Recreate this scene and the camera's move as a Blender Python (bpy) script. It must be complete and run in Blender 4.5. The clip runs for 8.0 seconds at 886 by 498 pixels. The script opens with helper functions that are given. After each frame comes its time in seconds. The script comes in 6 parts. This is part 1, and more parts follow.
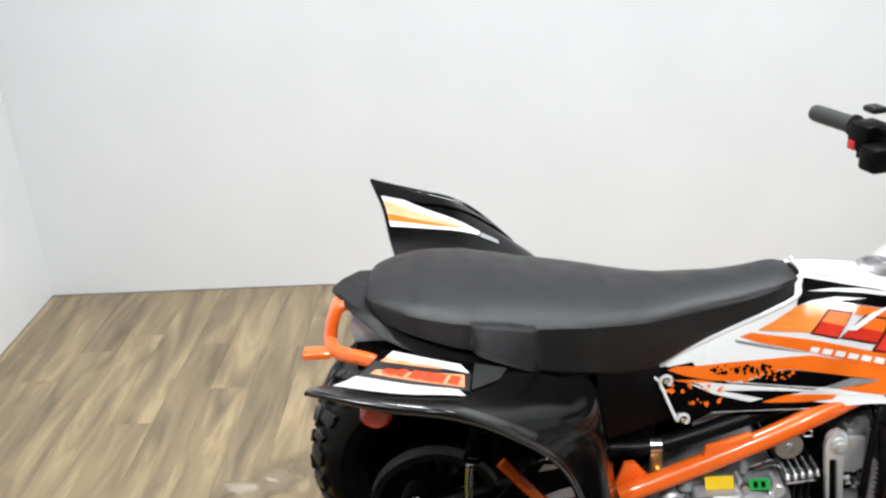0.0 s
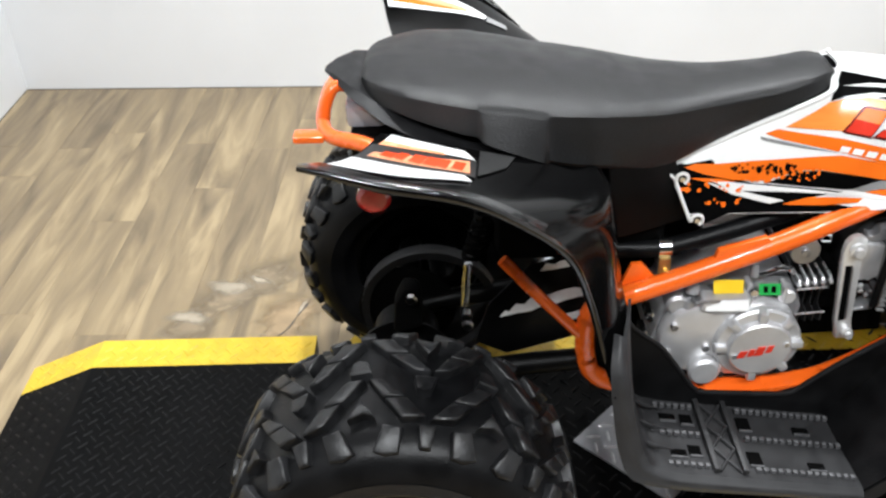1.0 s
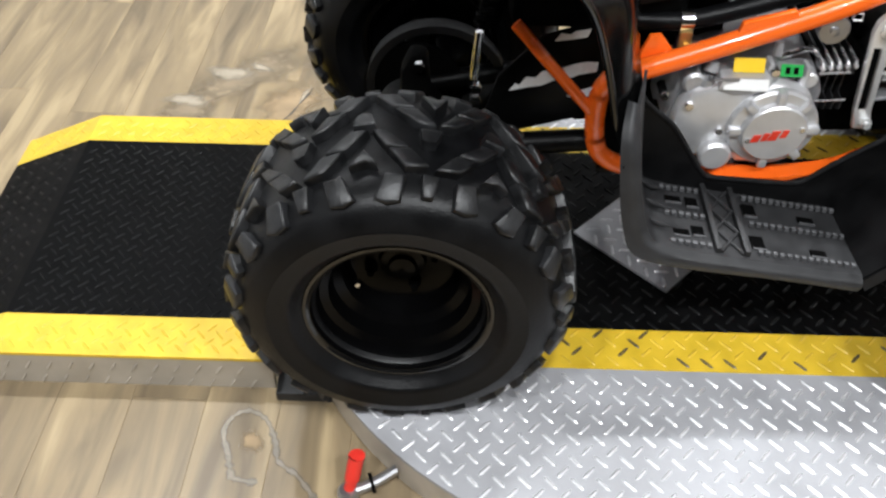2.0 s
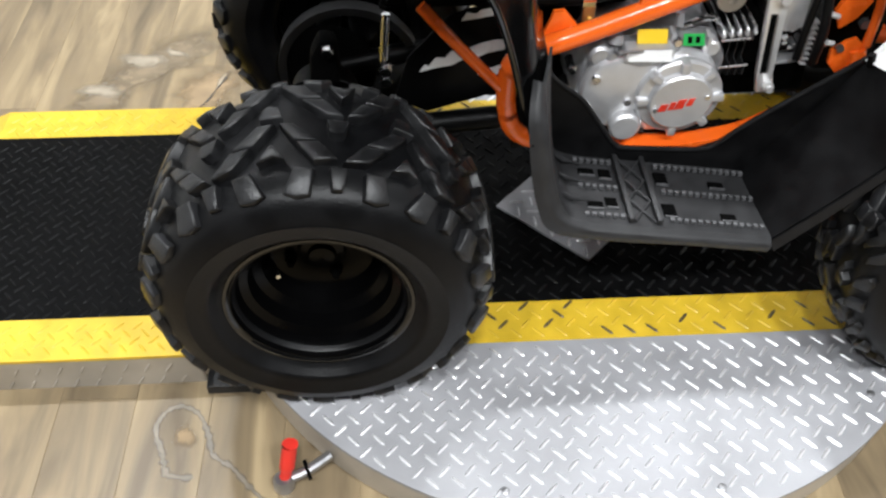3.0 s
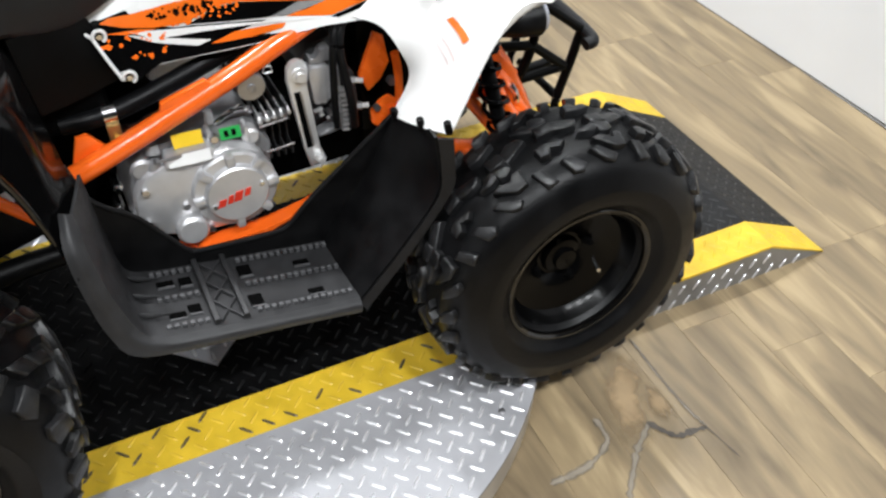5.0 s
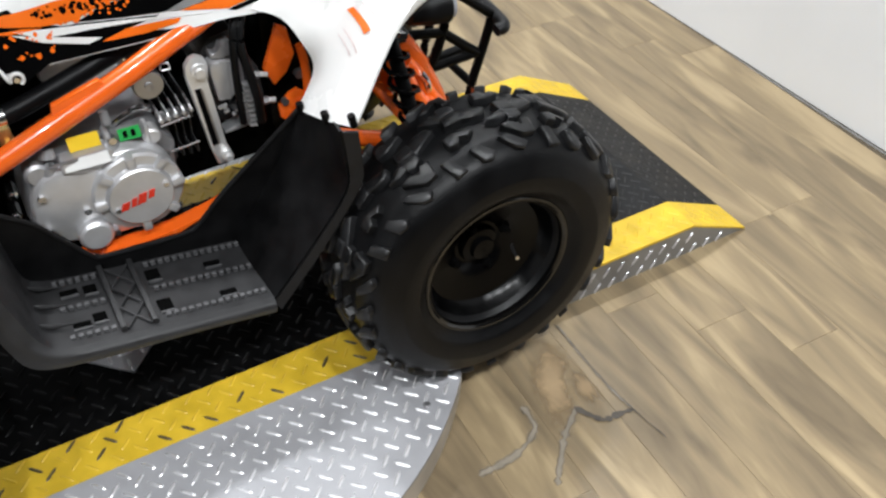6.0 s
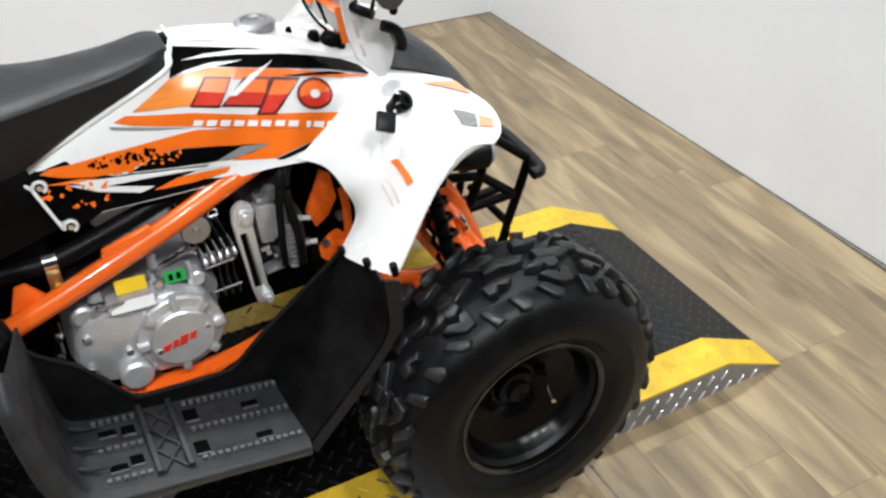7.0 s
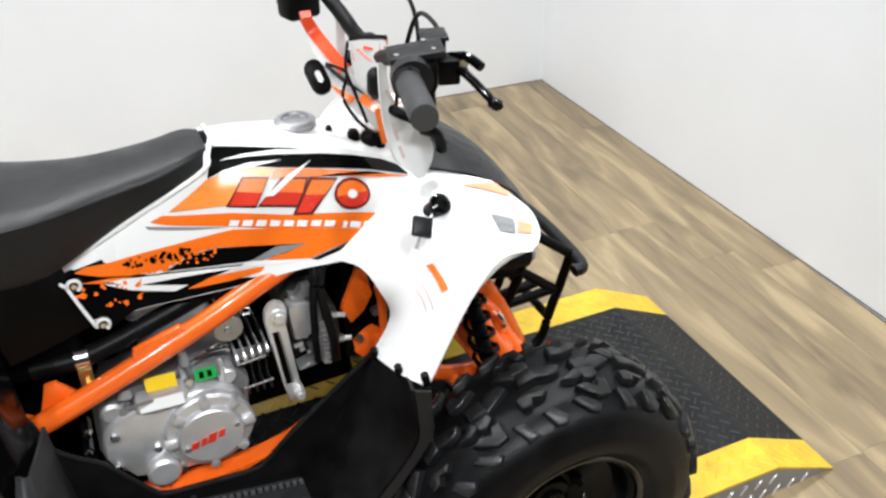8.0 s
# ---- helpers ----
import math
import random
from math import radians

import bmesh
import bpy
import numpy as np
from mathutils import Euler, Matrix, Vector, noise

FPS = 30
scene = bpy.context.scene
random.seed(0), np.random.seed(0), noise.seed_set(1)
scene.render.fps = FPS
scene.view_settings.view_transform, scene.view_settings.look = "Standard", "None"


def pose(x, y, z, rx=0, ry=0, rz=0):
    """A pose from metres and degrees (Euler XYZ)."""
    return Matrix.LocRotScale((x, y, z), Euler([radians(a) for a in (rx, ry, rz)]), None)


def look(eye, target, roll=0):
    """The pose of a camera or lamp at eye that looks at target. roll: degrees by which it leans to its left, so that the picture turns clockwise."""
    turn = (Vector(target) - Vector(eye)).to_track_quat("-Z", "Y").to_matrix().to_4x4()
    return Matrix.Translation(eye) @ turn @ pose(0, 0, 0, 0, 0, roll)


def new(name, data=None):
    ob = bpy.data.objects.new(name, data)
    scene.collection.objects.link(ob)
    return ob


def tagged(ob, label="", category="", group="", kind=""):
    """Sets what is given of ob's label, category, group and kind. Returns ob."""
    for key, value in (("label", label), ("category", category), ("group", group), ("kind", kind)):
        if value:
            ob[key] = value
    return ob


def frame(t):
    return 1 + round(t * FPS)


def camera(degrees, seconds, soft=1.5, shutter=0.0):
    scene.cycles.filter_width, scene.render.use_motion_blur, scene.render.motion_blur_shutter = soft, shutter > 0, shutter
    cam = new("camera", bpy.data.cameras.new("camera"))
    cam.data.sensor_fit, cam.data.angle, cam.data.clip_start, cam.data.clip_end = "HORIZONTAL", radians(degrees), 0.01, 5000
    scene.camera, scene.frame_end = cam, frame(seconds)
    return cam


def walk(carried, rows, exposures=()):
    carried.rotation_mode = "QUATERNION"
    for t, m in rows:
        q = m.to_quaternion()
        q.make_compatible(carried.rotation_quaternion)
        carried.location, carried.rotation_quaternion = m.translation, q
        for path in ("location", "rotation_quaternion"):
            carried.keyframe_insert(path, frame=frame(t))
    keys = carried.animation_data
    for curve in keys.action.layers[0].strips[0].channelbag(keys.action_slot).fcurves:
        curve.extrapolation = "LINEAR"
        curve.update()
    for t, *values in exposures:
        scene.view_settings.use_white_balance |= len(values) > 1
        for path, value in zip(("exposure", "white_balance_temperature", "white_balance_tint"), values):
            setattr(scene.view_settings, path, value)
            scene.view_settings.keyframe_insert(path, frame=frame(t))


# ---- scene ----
cam = camera(52.0, 8.0, soft=2.5)
PATH = [
    (0, (0.109, -1.23, 1.424), (0.08, 0.6, 0.617), -3.7),
    (0.5, (0.101, -1.158, 1.392), (0.094, 0.607, 0.451), -3.2),
    (1, (0.084, -1.164, 1.333), (0.068, 0.474, 0.186), -1.8),
    (1.5, (0.061, -1.184, 1.286), (0.045, 0.319, -0.034), 0.6),
    (1.7, (0.062, -1.195, 1.255), (0.044, 0.253, -0.123), 1.1),
    (2.8, (0.122, -1.225, 1.205), (0.145, 0.164, -0.234), -0.0),
    (3, (0.114, -1.194, 1.251), (0.217, 0.167, -0.211), 1.2),
    (3.5, (0.183, -1.211, 1.259), (0.398, 0.209, -0.133), -1.0),
    (4, (0.244, -1.227, 1.262), (0.615, 0.232, -0.054), -1.2),
    (4.5, (0.31, -1.232, 1.259), (0.873, 0.186, -0.035), -0.9),
    (5, (0.348, -1.232, 1.265), (0.999, 0.108, -0.069), 0.2),
    (5.2, (0.363, -1.24, 1.255), (1.046, 0.077, -0.085), 0.1),
    (6.3, (0.409, -1.231, 1.262), (1.156, 0.036, -0.092), 0.9),
    (6.5, (0.407, -1.22, 1.276), (1.162, 0.105, -0.017), 0.7),
    (7, (0.399, -1.199, 1.311), (1.164, 0.223, 0.13), 0.2),
    (7.5, (0.391, -1.188, 1.342), (1.166, 0.296, 0.248), 0.4),
    (8, (0.451, -1.144, 1.365), (1.139, 0.376, 0.263), -0.4),
]
walk(cam, [(t, look(eye, target, roll)) for t, eye, target, roll in PATH],
     exposures=[(0, 0.0), (0.5, 0.0), (1.0, 0.2), (1.5, 0.18), (3.0, 0.2), (3.5, 0.2), (4.5, 0.15), (5.2, 0.05), (6.3, -0.1), (7.0, -0.1), (7.5, -0.1), (8.0, 0.05)])
# World: x runs along the vehicle towards its front, y away from the viewer, z up.
YC = 0.010      # centre line of the vehicle
DECK = 0.077    # height of the turntable and of the ramps

# ---- light ----
world = bpy.data.worlds.new("room_world")
world.use_nodes = True
world.node_tree.nodes["Background"].inputs[0].default_value = (0.9, 0.95, 1.0, 1)
world.node_tree.nodes["Background"].inputs[1].default_value = 0.05
scene.world = world


def downlight(x, y, z, size, watts, spread, colour=(0.945, 0.975, 1.0)):
    data = bpy.data.lights.new("downlight", "AREA")
    data.shape, data.size, data.energy, data.color, data.spread = "DISK", size, watts, colour, radians(spread)
    ob = new("downlight", data)
    ob.location = (x, y, z)
    return ob


CEILING = 2.7
LAMPS = [(-0.9, 0.7, 15, 130), (0.0, 0.7, 19, 130), (0.9, 0.7, 19, 130), (1.8, 0.7, 15, 130), (-0.7, -1.8, 28, 130), (0.1, -1.8, 28, 130), (0.9, -1.8, 28, 130), (1.7, -1.8, 22, 130)]
for lx, ly, watts, spread in LAMPS:
    downlight(lx, ly, CEILING - 0.03, 0.17, watts, spread)


# ---- materials ----
def material(name, colour, rough=0.5, metal=0.0, vary=0.15, scale=20.0, bump=0.0, bump_scale=200.0, coat=0.0, spec=0.5, stretch=(1, 1, 1), rand=0.0):
    m = bpy.data.materials.new(name)
    m.use_nodes = True
    nt = m.node_tree
    p = nt.nodes["Principled BSDF"]
    p.inputs["Metallic"].default_value = metal
    p.inputs["Specular IOR Level"].default_value = spec
    p.inputs["Coat Weight"].default_value = coat
    p.inputs["Coat Roughness"].default_value = 0.04
    tc = nt.nodes.new("ShaderNodeTexCoord")
    mp = nt.nodes.new("ShaderNodeMapping")
    mp.inputs["Scale"].default_value = stretch
    nt.links.new(tc.outputs["Object"], mp.inputs[0])
    n1 = nt.nodes.new("ShaderNodeTexNoise")
    n1.inputs["Scale"].default_value, n1.inputs["Detail"].default_value = scale, 6
    nt.links.new(mp.outputs[0], n1.inputs["Vector"])
    ramp = nt.nodes.new("ShaderNodeMapRange")
    ramp.inputs["From Min"].default_value, ramp.inputs["From Max"].default_value = 0.3, 0.7
    ramp.inputs["To Min"].default_value, ramp.inputs["To Max"].default_value = 1 - vary, 1 + vary
    nt.links.new(n1.outputs["Fac"], ramp.inputs["Value"])
    mul = nt.nodes.new("ShaderNodeVectorMath")
    mul.operation = "SCALE"
    mul.inputs[0].default_value = colour[:3]
    nt.links.new(ramp.outputs[0], mul.inputs["Scale"])
    out = mul.outputs[0]
    if rand:
        info = nt.nodes.new("ShaderNodeObjectInfo")
        r2 = nt.nodes.new("ShaderNodeMapRange")
        r2.inputs["To Min"].default_value, r2.inputs["To Max"].default_value = 1 - rand, 1 + rand
        nt.links.new(info.outputs["Random"], r2.inputs["Value"])
        m2 = nt.nodes.new("ShaderNodeVectorMath")
        m2.operation = "SCALE"
        nt.links.new(out, m2.inputs[0])
        nt.links.new(r2.outputs[0], m2.inputs["Scale"])
        out = m2.outputs[0]
    nt.links.new(out, p.inputs["Base Color"])
    r = nt.nodes.new("ShaderNodeMapRange")
    r.inputs["From Min"].default_value, r.inputs["From Max"].default_value = 0.3, 0.7
    r.inputs["To Min"].default_value, r.inputs["To Max"].default_value = max(0.02, rough * 0.8), min(1.0, rough * 1.2)
    nt.links.new(n1.outputs["Fac"], r.inputs["Value"])
    nt.links.new(r.outputs[0], p.inputs["Roughness"])
    if bump:
        n2 = nt.nodes.new("ShaderNodeTexNoise")
        n2.inputs["Scale"].default_value, n2.inputs["Detail"].default_value = bump_scale, 4
        nt.links.new(mp.outputs[0], n2.inputs["Vector"])
        b = nt.nodes.new("ShaderNodeBump")
        b.inputs["Strength"].default_value, b.inputs["Distance"].default_value = bump, 0.002
        nt.links.new(n2.outputs["Fac"], b.inputs["Height"])
        nt.links.new(b.outputs[0], p.inputs["Normal"])
    return m


WALL = material("white_wall_paint", (0.845, 0.86, 0.88), 0.45, vary=0.02, scale=3, bump=0.05, bump_scale=60)
# ceiling and rear walls are out of view; dark to hold down fill light
CEIL = material("unseen_dark_ceiling", (0.06, 0.06, 0.062), 0.9, vary=0.05, scale=3)
DARKWALL = material("unseen_dark_wall", (0.04, 0.04, 0.042), 0.8, vary=0.05, scale=3)
RUBBER = material("tyre_rubber", (0.0032, 0.0033, 0.0037), 0.38, spec=0.17, vary=0.35, scale=18, bump=0.25, bump_scale=350)
# same rubber made paler, so the lugs' highlights are in the colour
LUG = material("lit_tyre_lug_rubber", (0.0072, 0.0073, 0.0079), 0.36, spec=0.38, vary=0.5, scale=60, bump=0.3, bump_scale=350, rand=0.35)
# teeth and hole rims, paler than the tray
TOOTH = material("pale_tray_tooth", (0.075, 0.075, 0.078), 0.45, spec=0.4, vary=0.3, scale=80)
GUARD_PL = material("scuffed_black_plastic", (0.0042, 0.0042, 0.0045), 0.40, spec=0.16, vary=0.4, scale=25, bump=0.2, bump_scale=300)
RIM = material("black_steel", (0.0012, 0.0012, 0.0013), 0.22, spec=0.12, vary=0.1)
GLOSS = material("gloss_black_plastic", (0.0018, 0.0018, 0.0019), 0.14, spec=0.10, vary=0.1, coat=0.08)
MATT = material("matt_black_plastic", (0.0015, 0.0015, 0.0016), 0.42, spec=0.10, vary=0.2, scale=60, bump=0.15, bump_scale=500)
GREY_PL = material("grey_black_plastic", (0.008, 0.008, 0.00864), 0.42, spec=0.25, vary=0.2, scale=50, bump=0.15, bump_scale=500)
VINYL = material("black_seat_vinyl", (0.0085, 0.0085, 0.009), 0.42, spec=0.36, vary=0.12, scale=30, bump=0.3, bump_scale=420)
WHITE = material("white_plastic", (0.78, 0.78, 0.77), 0.28, vary=0.02, scale=8, coat=0.2)
ORANGE = material("orange_paint", (0.85, 0.13, 0.012), 0.25, vary=0.06, coat=0.5)
STK_ORANGE = material("orange_sticker", (0.86, 0.16, 0.012), 0.22, vary=0.05, coat=0.5)
STK_LIGHT = material("light_orange_sticker", (0.88, 0.27, 0.05), 0.22, vary=0.15, scale=14, coat=0.5, stretch=(1, 1, 8))
STK_PALE = material("pale_orange_sticker", (0.85, 0.36, 0.19), 0.25, vary=0.15, scale=30, coat=0.3)
PRINT = material("faint_pink_print", (0.62, 0.50, 0.49), 0.3, vary=0.1)
STK_RED = material("red_sticker", (0.62, 0.03, 0.012), 0.25, vary=0.1, coat=0.5)
STK_VERM = material("vermilion_sticker", (0.80, 0.075, 0.02), 0.25, vary=0.08, coat=0.4)
STK_BLACK = material("black_sticker", (0.002, 0.002, 0.00216), 0.12, spec=0.3, vary=0.1, coat=0.5)
STK_DARK = material("dark_grey_sticker", (0.018, 0.018, 0.018), 0.35, vary=0.3, coat=0.1)
LACQUER = material("shiny_black_edge", (0.002, 0.002, 0.0021), 0.16, spec=0.4, vary=0.1, coat=0.4)
# near-black: shade painted into recessed parts and holes; also black print marks
NEAR_BLACK = material("black_shade_and_print", (0.0008, 0.0008, 0.0008), 0.9, spec=0.05, vary=0.1)
TRAY_PL = material("dark_grey_tray_plastic", (0.021, 0.021, 0.022), 0.46, spec=0.28, vary=0.25, scale=40, bump=0.2, bump_scale=450)
CAST_DARK = material("dark_cast_metal", (0.34, 0.34, 0.35), 0.40, 0.6, vary=0.3, scale=25, bump=0.2, bump_scale=300)
# one cast metal in two tones: shaded fin bodies, lit edges and small parts
FIN_SHADED = material("shaded_cast_fin", (0.055, 0.055, 0.057), 0.34, 0.7, vary=0.2, scale=30)
FIN = material("lit_cast_fin", (0.70, 0.70, 0.71), 0.30, 0.7, vary=0.08, scale=30)
PLATE = material("pale_plated_steel", (0.72, 0.72, 0.72), 0.34, 0.6, vary=0.06, scale=40)
STK_GREY = material("grey_sticker", (0.22, 0.22, 0.22), 0.3, vary=0.1, coat=0.3)
STK_WHITE = material("white_sticker", (0.78, 0.78, 0.77), 0.25, vary=0.03, coat=0.4)
STK_YELLOW = material("yellow_sticker", (0.75, 0.50, 0.01), 0.4, vary=0.06)
STK_GREEN = material("green_sticker", (0.01, 0.33, 0.06), 0.4, vary=0.06)
CAST = material("cast_aluminium", (0.60, 0.60, 0.61), 0.36, 0.6, vary=0.08, scale=30, bump=0.2, bump_scale=400)
CHROME = material("bright_metal", (0.75, 0.75, 0.76), 0.18, 1.0, vary=0.05)
STEEL = material("dull_steel", (0.40, 0.40, 0.41), 0.35, 0.9, vary=0.15)
BRASS = material("brass_plated_clamp", (0.62, 0.42, 0.16), 0.3, 0.9, vary=0.15)
RED_LENS = material("red_lens", (0.45, 0.012, 0.01), 0.15, vary=0.05, coat=0.5)
RED_GRIP = material("red_vinyl_grip", (0.62, 0.03, 0.02), 0.35, vary=0.06)
CLEAR = material("clear_lens", (0.35, 0.36, 0.40), 0.12, vary=0.1, coat=0.5)
GRIP = material("grey_grip_rubber", (0.030, 0.030, 0.031), 0.55, vary=0.1, bump=0.2)
ALU = material("bare_tread_plate", (0.33, 0.33, 0.345), 0.66, 0.25, vary=0.16, scale=9, bump=0.1, bump_scale=300)
YELLOW = material("worn_yellow_paint", (0.62, 0.41, 0.025), 0.45, vary=0.14, scale=25, bump=0.1)
BLACKDECK = material("black_deck_paint", (0.0017, 0.0017, 0.0018), 0.55, spec=0.06, vary=0.45, scale=30, bump=0.15, bump_scale=120)
# front ramp's deck and bars, a greyer black than the rear ramp's
GREYDECK = material("greyer_black_deck", (0.011, 0.011, 0.0112), 0.5, spec=0.2, vary=0.4, scale=14, bump=0.15, bump_scale=120)
GREYBAR = material("greyer_black_tread", (0.020, 0.020, 0.0205), 0.42, spec=0.3, vary=0.4, scale=15)
SIDE_PALE = material("pale_scuffed_ramp_plate", (0.44, 0.40, 0.34), 0.5, 0.4, vary=0.18, scale=9)
SIDE_ALU = material("bare_ramp_plate", (0.24, 0.235, 0.23), 0.5, 0.4, vary=0.16, scale=9)
# black bars paler than their deck: highlights put into the colour
BLACKBAR = material("lit_black_tread", (0.0035, 0.0035, 0.0037), 0.42, vary=0.6, scale=12, spec=0.11)
# bare bars far brighter than their plate, to stand for glints
ALUBAR = material("lit_tread_bar", (0.74, 0.74, 0.76), 0.34, 0.7, vary=0.1, scale=20)
BRIDGE = material("dark_steel", (0.02, 0.02, 0.021), 0.5, 0.3, vary=0.3, scale=20)
ENDSTEEL = material("scuffed_skirt", (0.46, 0.42, 0.36), 0.5, 0.4, vary=0.2, scale=12)


def worn_bar_material():
    """Yellow paint, worn through to dark metal on some of the bars."""
    m = YELLOW.copy()
    m.name = "worn_yellow_tread"
    nt = m.node_tree
    p = nt.nodes["Principled BSDF"]
    old = p.inputs["Base Color"].links[0].from_socket
    geo = nt.nodes.new("ShaderNodeNewGeometry")
    step = nt.nodes.new("ShaderNodeMath")
    step.operation = "LESS_THAN"
    step.inputs[1].default_value = 0.28
    nt.links.new(geo.outputs["Random Per Island"], step.inputs[0])
    mix = nt.nodes.new("ShaderNodeMix")
    mix.data_type = "RGBA"
    nt.links.new(step.outputs[0], mix.inputs["Factor"])
    nt.links.new(old, mix.inputs["A"])
    mix.inputs["B"].default_value = (0.07, 0.05, 0.02, 1)
    nt.links.new(mix.outputs["Result"], p.inputs["Base Color"])
    return m


YELLOWBAR = worn_bar_material()


def plank_material():
    m = bpy.data.materials.new("vinyl_plank")
    m.use_nodes = True
    nt = m.node_tree
    p = nt.nodes["Principled BSDF"]
    tc, info = nt.nodes.new("ShaderNodeTexCoord"), nt.nodes.new("ShaderNodeObjectInfo")
    off = nt.nodes.new("ShaderNodeVectorMath")
    off.operation = "MULTIPLY_ADD"
    nt.links.new(info.outputs["Random"], off.inputs[0])
    off.inputs[1].default_value = (37.0, 53.0, 11.0)
    nt.links.new(tc.outputs["Object"], off.inputs[2])
    mp = nt.nodes.new("ShaderNodeMapping")
    mp.inputs["Scale"].default_value = (8.0, 1.3, 1.0)
    nt.links.new(off.outputs[0], mp.inputs[0])
    big = nt.nodes.new("ShaderNodeTexNoise")
    big.inputs["Scale"].default_value, big.inputs["Detail"].default_value, big.inputs["Distortion"].default_value = 1.7, 5, 1.1
    nt.links.new(mp.outputs[0], big.inputs["Vector"])
    mp2 = nt.nodes.new("ShaderNodeMapping")
    mp2.inputs["Scale"].default_value = (60.0, 3.0, 1.0)
    nt.links.new(off.outputs[0], mp2.inputs[0])
    fine = nt.nodes.new("ShaderNodeTexNoise")
    fine.inputs["Scale"].default_value, fine.inputs["Detail"].default_value = 1.5, 6
    nt.links.new(mp2.outputs[0], fine.inputs["Vector"])
    ramp = nt.nodes.new("ShaderNodeValToRGB")
    e = ramp.color_ramp.elements
    e[0].position, e[0].color = 0.29, (0.126, 0.094, 0.057, 1)
    e[1].position, e[1].color = 0.70, (0.364, 0.278, 0.162, 1)
    mid = e.new(0.45)
    mid.color = (0.201, 0.151, 0.090, 1)
    mid2 = e.new(0.57)
    mid2.color = (0.257, 0.193, 0.111, 1)
    add = nt.nodes.new("ShaderNodeMath")
    add.operation = "MULTIPLY_ADD"
    nt.links.new(fine.outputs["Fac"], add.inputs[0])
    add.inputs[1].default_value = 0.13
    nt.links.new(big.outputs["Fac"], add.inputs[2])
    sub = nt.nodes.new("ShaderNodeMath")
    sub.operation = "ADD"
    r2 = nt.nodes.new("ShaderNodeMapRange")
    r2.inputs["To Min"].default_value, r2.inputs["To Max"].default_value = -0.11, 0.0
    nt.links.new(info.outputs["Random"], r2.inputs["Value"])
    nt.links.new(add.outputs[0], sub.inputs[0])
    nt.links.new(r2.outputs[0], sub.inputs[1])
    nt.links.new(sub.outputs[0], ramp.inputs["Fac"])
    nt.links.new(ramp.outputs["Color"], p.inputs["Base Color"])
    p.inputs["Roughness"].default_value = 0.38
    b = nt.nodes.new("ShaderNodeBump")
    b.inputs["Strength"].default_value, b.inputs["Distance"].default_value = 0.15, 0.001
    nt.links.new(fine.outputs["Fac"], b.inputs["Height"])
    nt.links.new(b.outputs[0], p.inputs["Normal"])
    return m


PLANK = plank_material()


# ---- mesh helpers ----
def mesh_object(name, bm, mat, parent=None, label="", smooth=True, angle=35):
    me = bpy.data.meshes.new(name)
    bmesh.ops.recalc_face_normals(bm, faces=bm.faces)
    if smooth:
        for f in bm.faces:
            f.smooth = True
        for e in bm.edges:
            if len(e.link_faces) == 2 and e.calc_face_angle(0) > radians(angle):
                e.smooth = False
    bm.to_mesh(me)
    bm.free()
    for m in (mat if isinstance(mat, (list, tuple)) else [mat]):
        me.materials.append(m)
    ob = new(name, me)
    ob.parent = parent
    if label:
        ob["label"] = label
    return ob


def part(name, bm, mat, parent, label="", **kw):
    return mesh_object(name, bm, mat, parent, label, **kw)


def thing(name, label, category, group="", at=(0, 0, 0)):
    ob = new(name)
    ob.location = at
    return tagged(ob, label, category, group)


def add_box(bm, x0, x1, y0, y1, z0, z1, bevel=0.0, m=None):
    vs = [bm.verts.new((x, y, z)) for x in (x0, x1) for y in (y0, y1) for z in (z0, z1)]
    fs = [bm.faces.new([vs[i] for i in q]) for q in ((0, 1, 3, 2), (4, 6, 7, 5), (0, 4, 5, 1), (2, 3, 7, 6), (0, 2, 6, 4), (1, 5, 7, 3))]
    if bevel:
        es = list({e for f in fs for e in f.edges})
        res = bmesh.ops.bevel(bm, geom=es, offset=bevel, segments=2, affect="EDGES", profile=0.5)
        vs = list({v for f in res["faces"] for v in f.verts} | {v for v in vs if v.is_valid})
    if m is not None:
        bmesh.ops.transform(bm, matrix=m, verts=[v for v in vs if v.is_valid])
    return bm


def box(*a, **k):
    return add_box(bmesh.new(), *a, **k)


def spline(pts, n=8):
    """A smooth line through the points."""
    pts = [Vector(p) for p in pts]
    if len(pts) < 3:
        return [pts[0].lerp(pts[-1], i / n) for i in range(n + 1)]
    out = []
    ext = [2 * pts[0] - pts[1]] + pts + [2 * pts[-1] - pts[-2]]
    for i in range(1, len(ext) - 2):
        a, b, c, d = ext[i - 1:i + 3]
        for k in range(n):
            t = k / n
            out.append(0.5 * (2 * b + (c - a) * t + (2 * a - 5 * b + 4 * c - d) * t * t + (3 * b - a - 3 * c + d) * t ** 3))
    out.append(pts[-1])
    return out


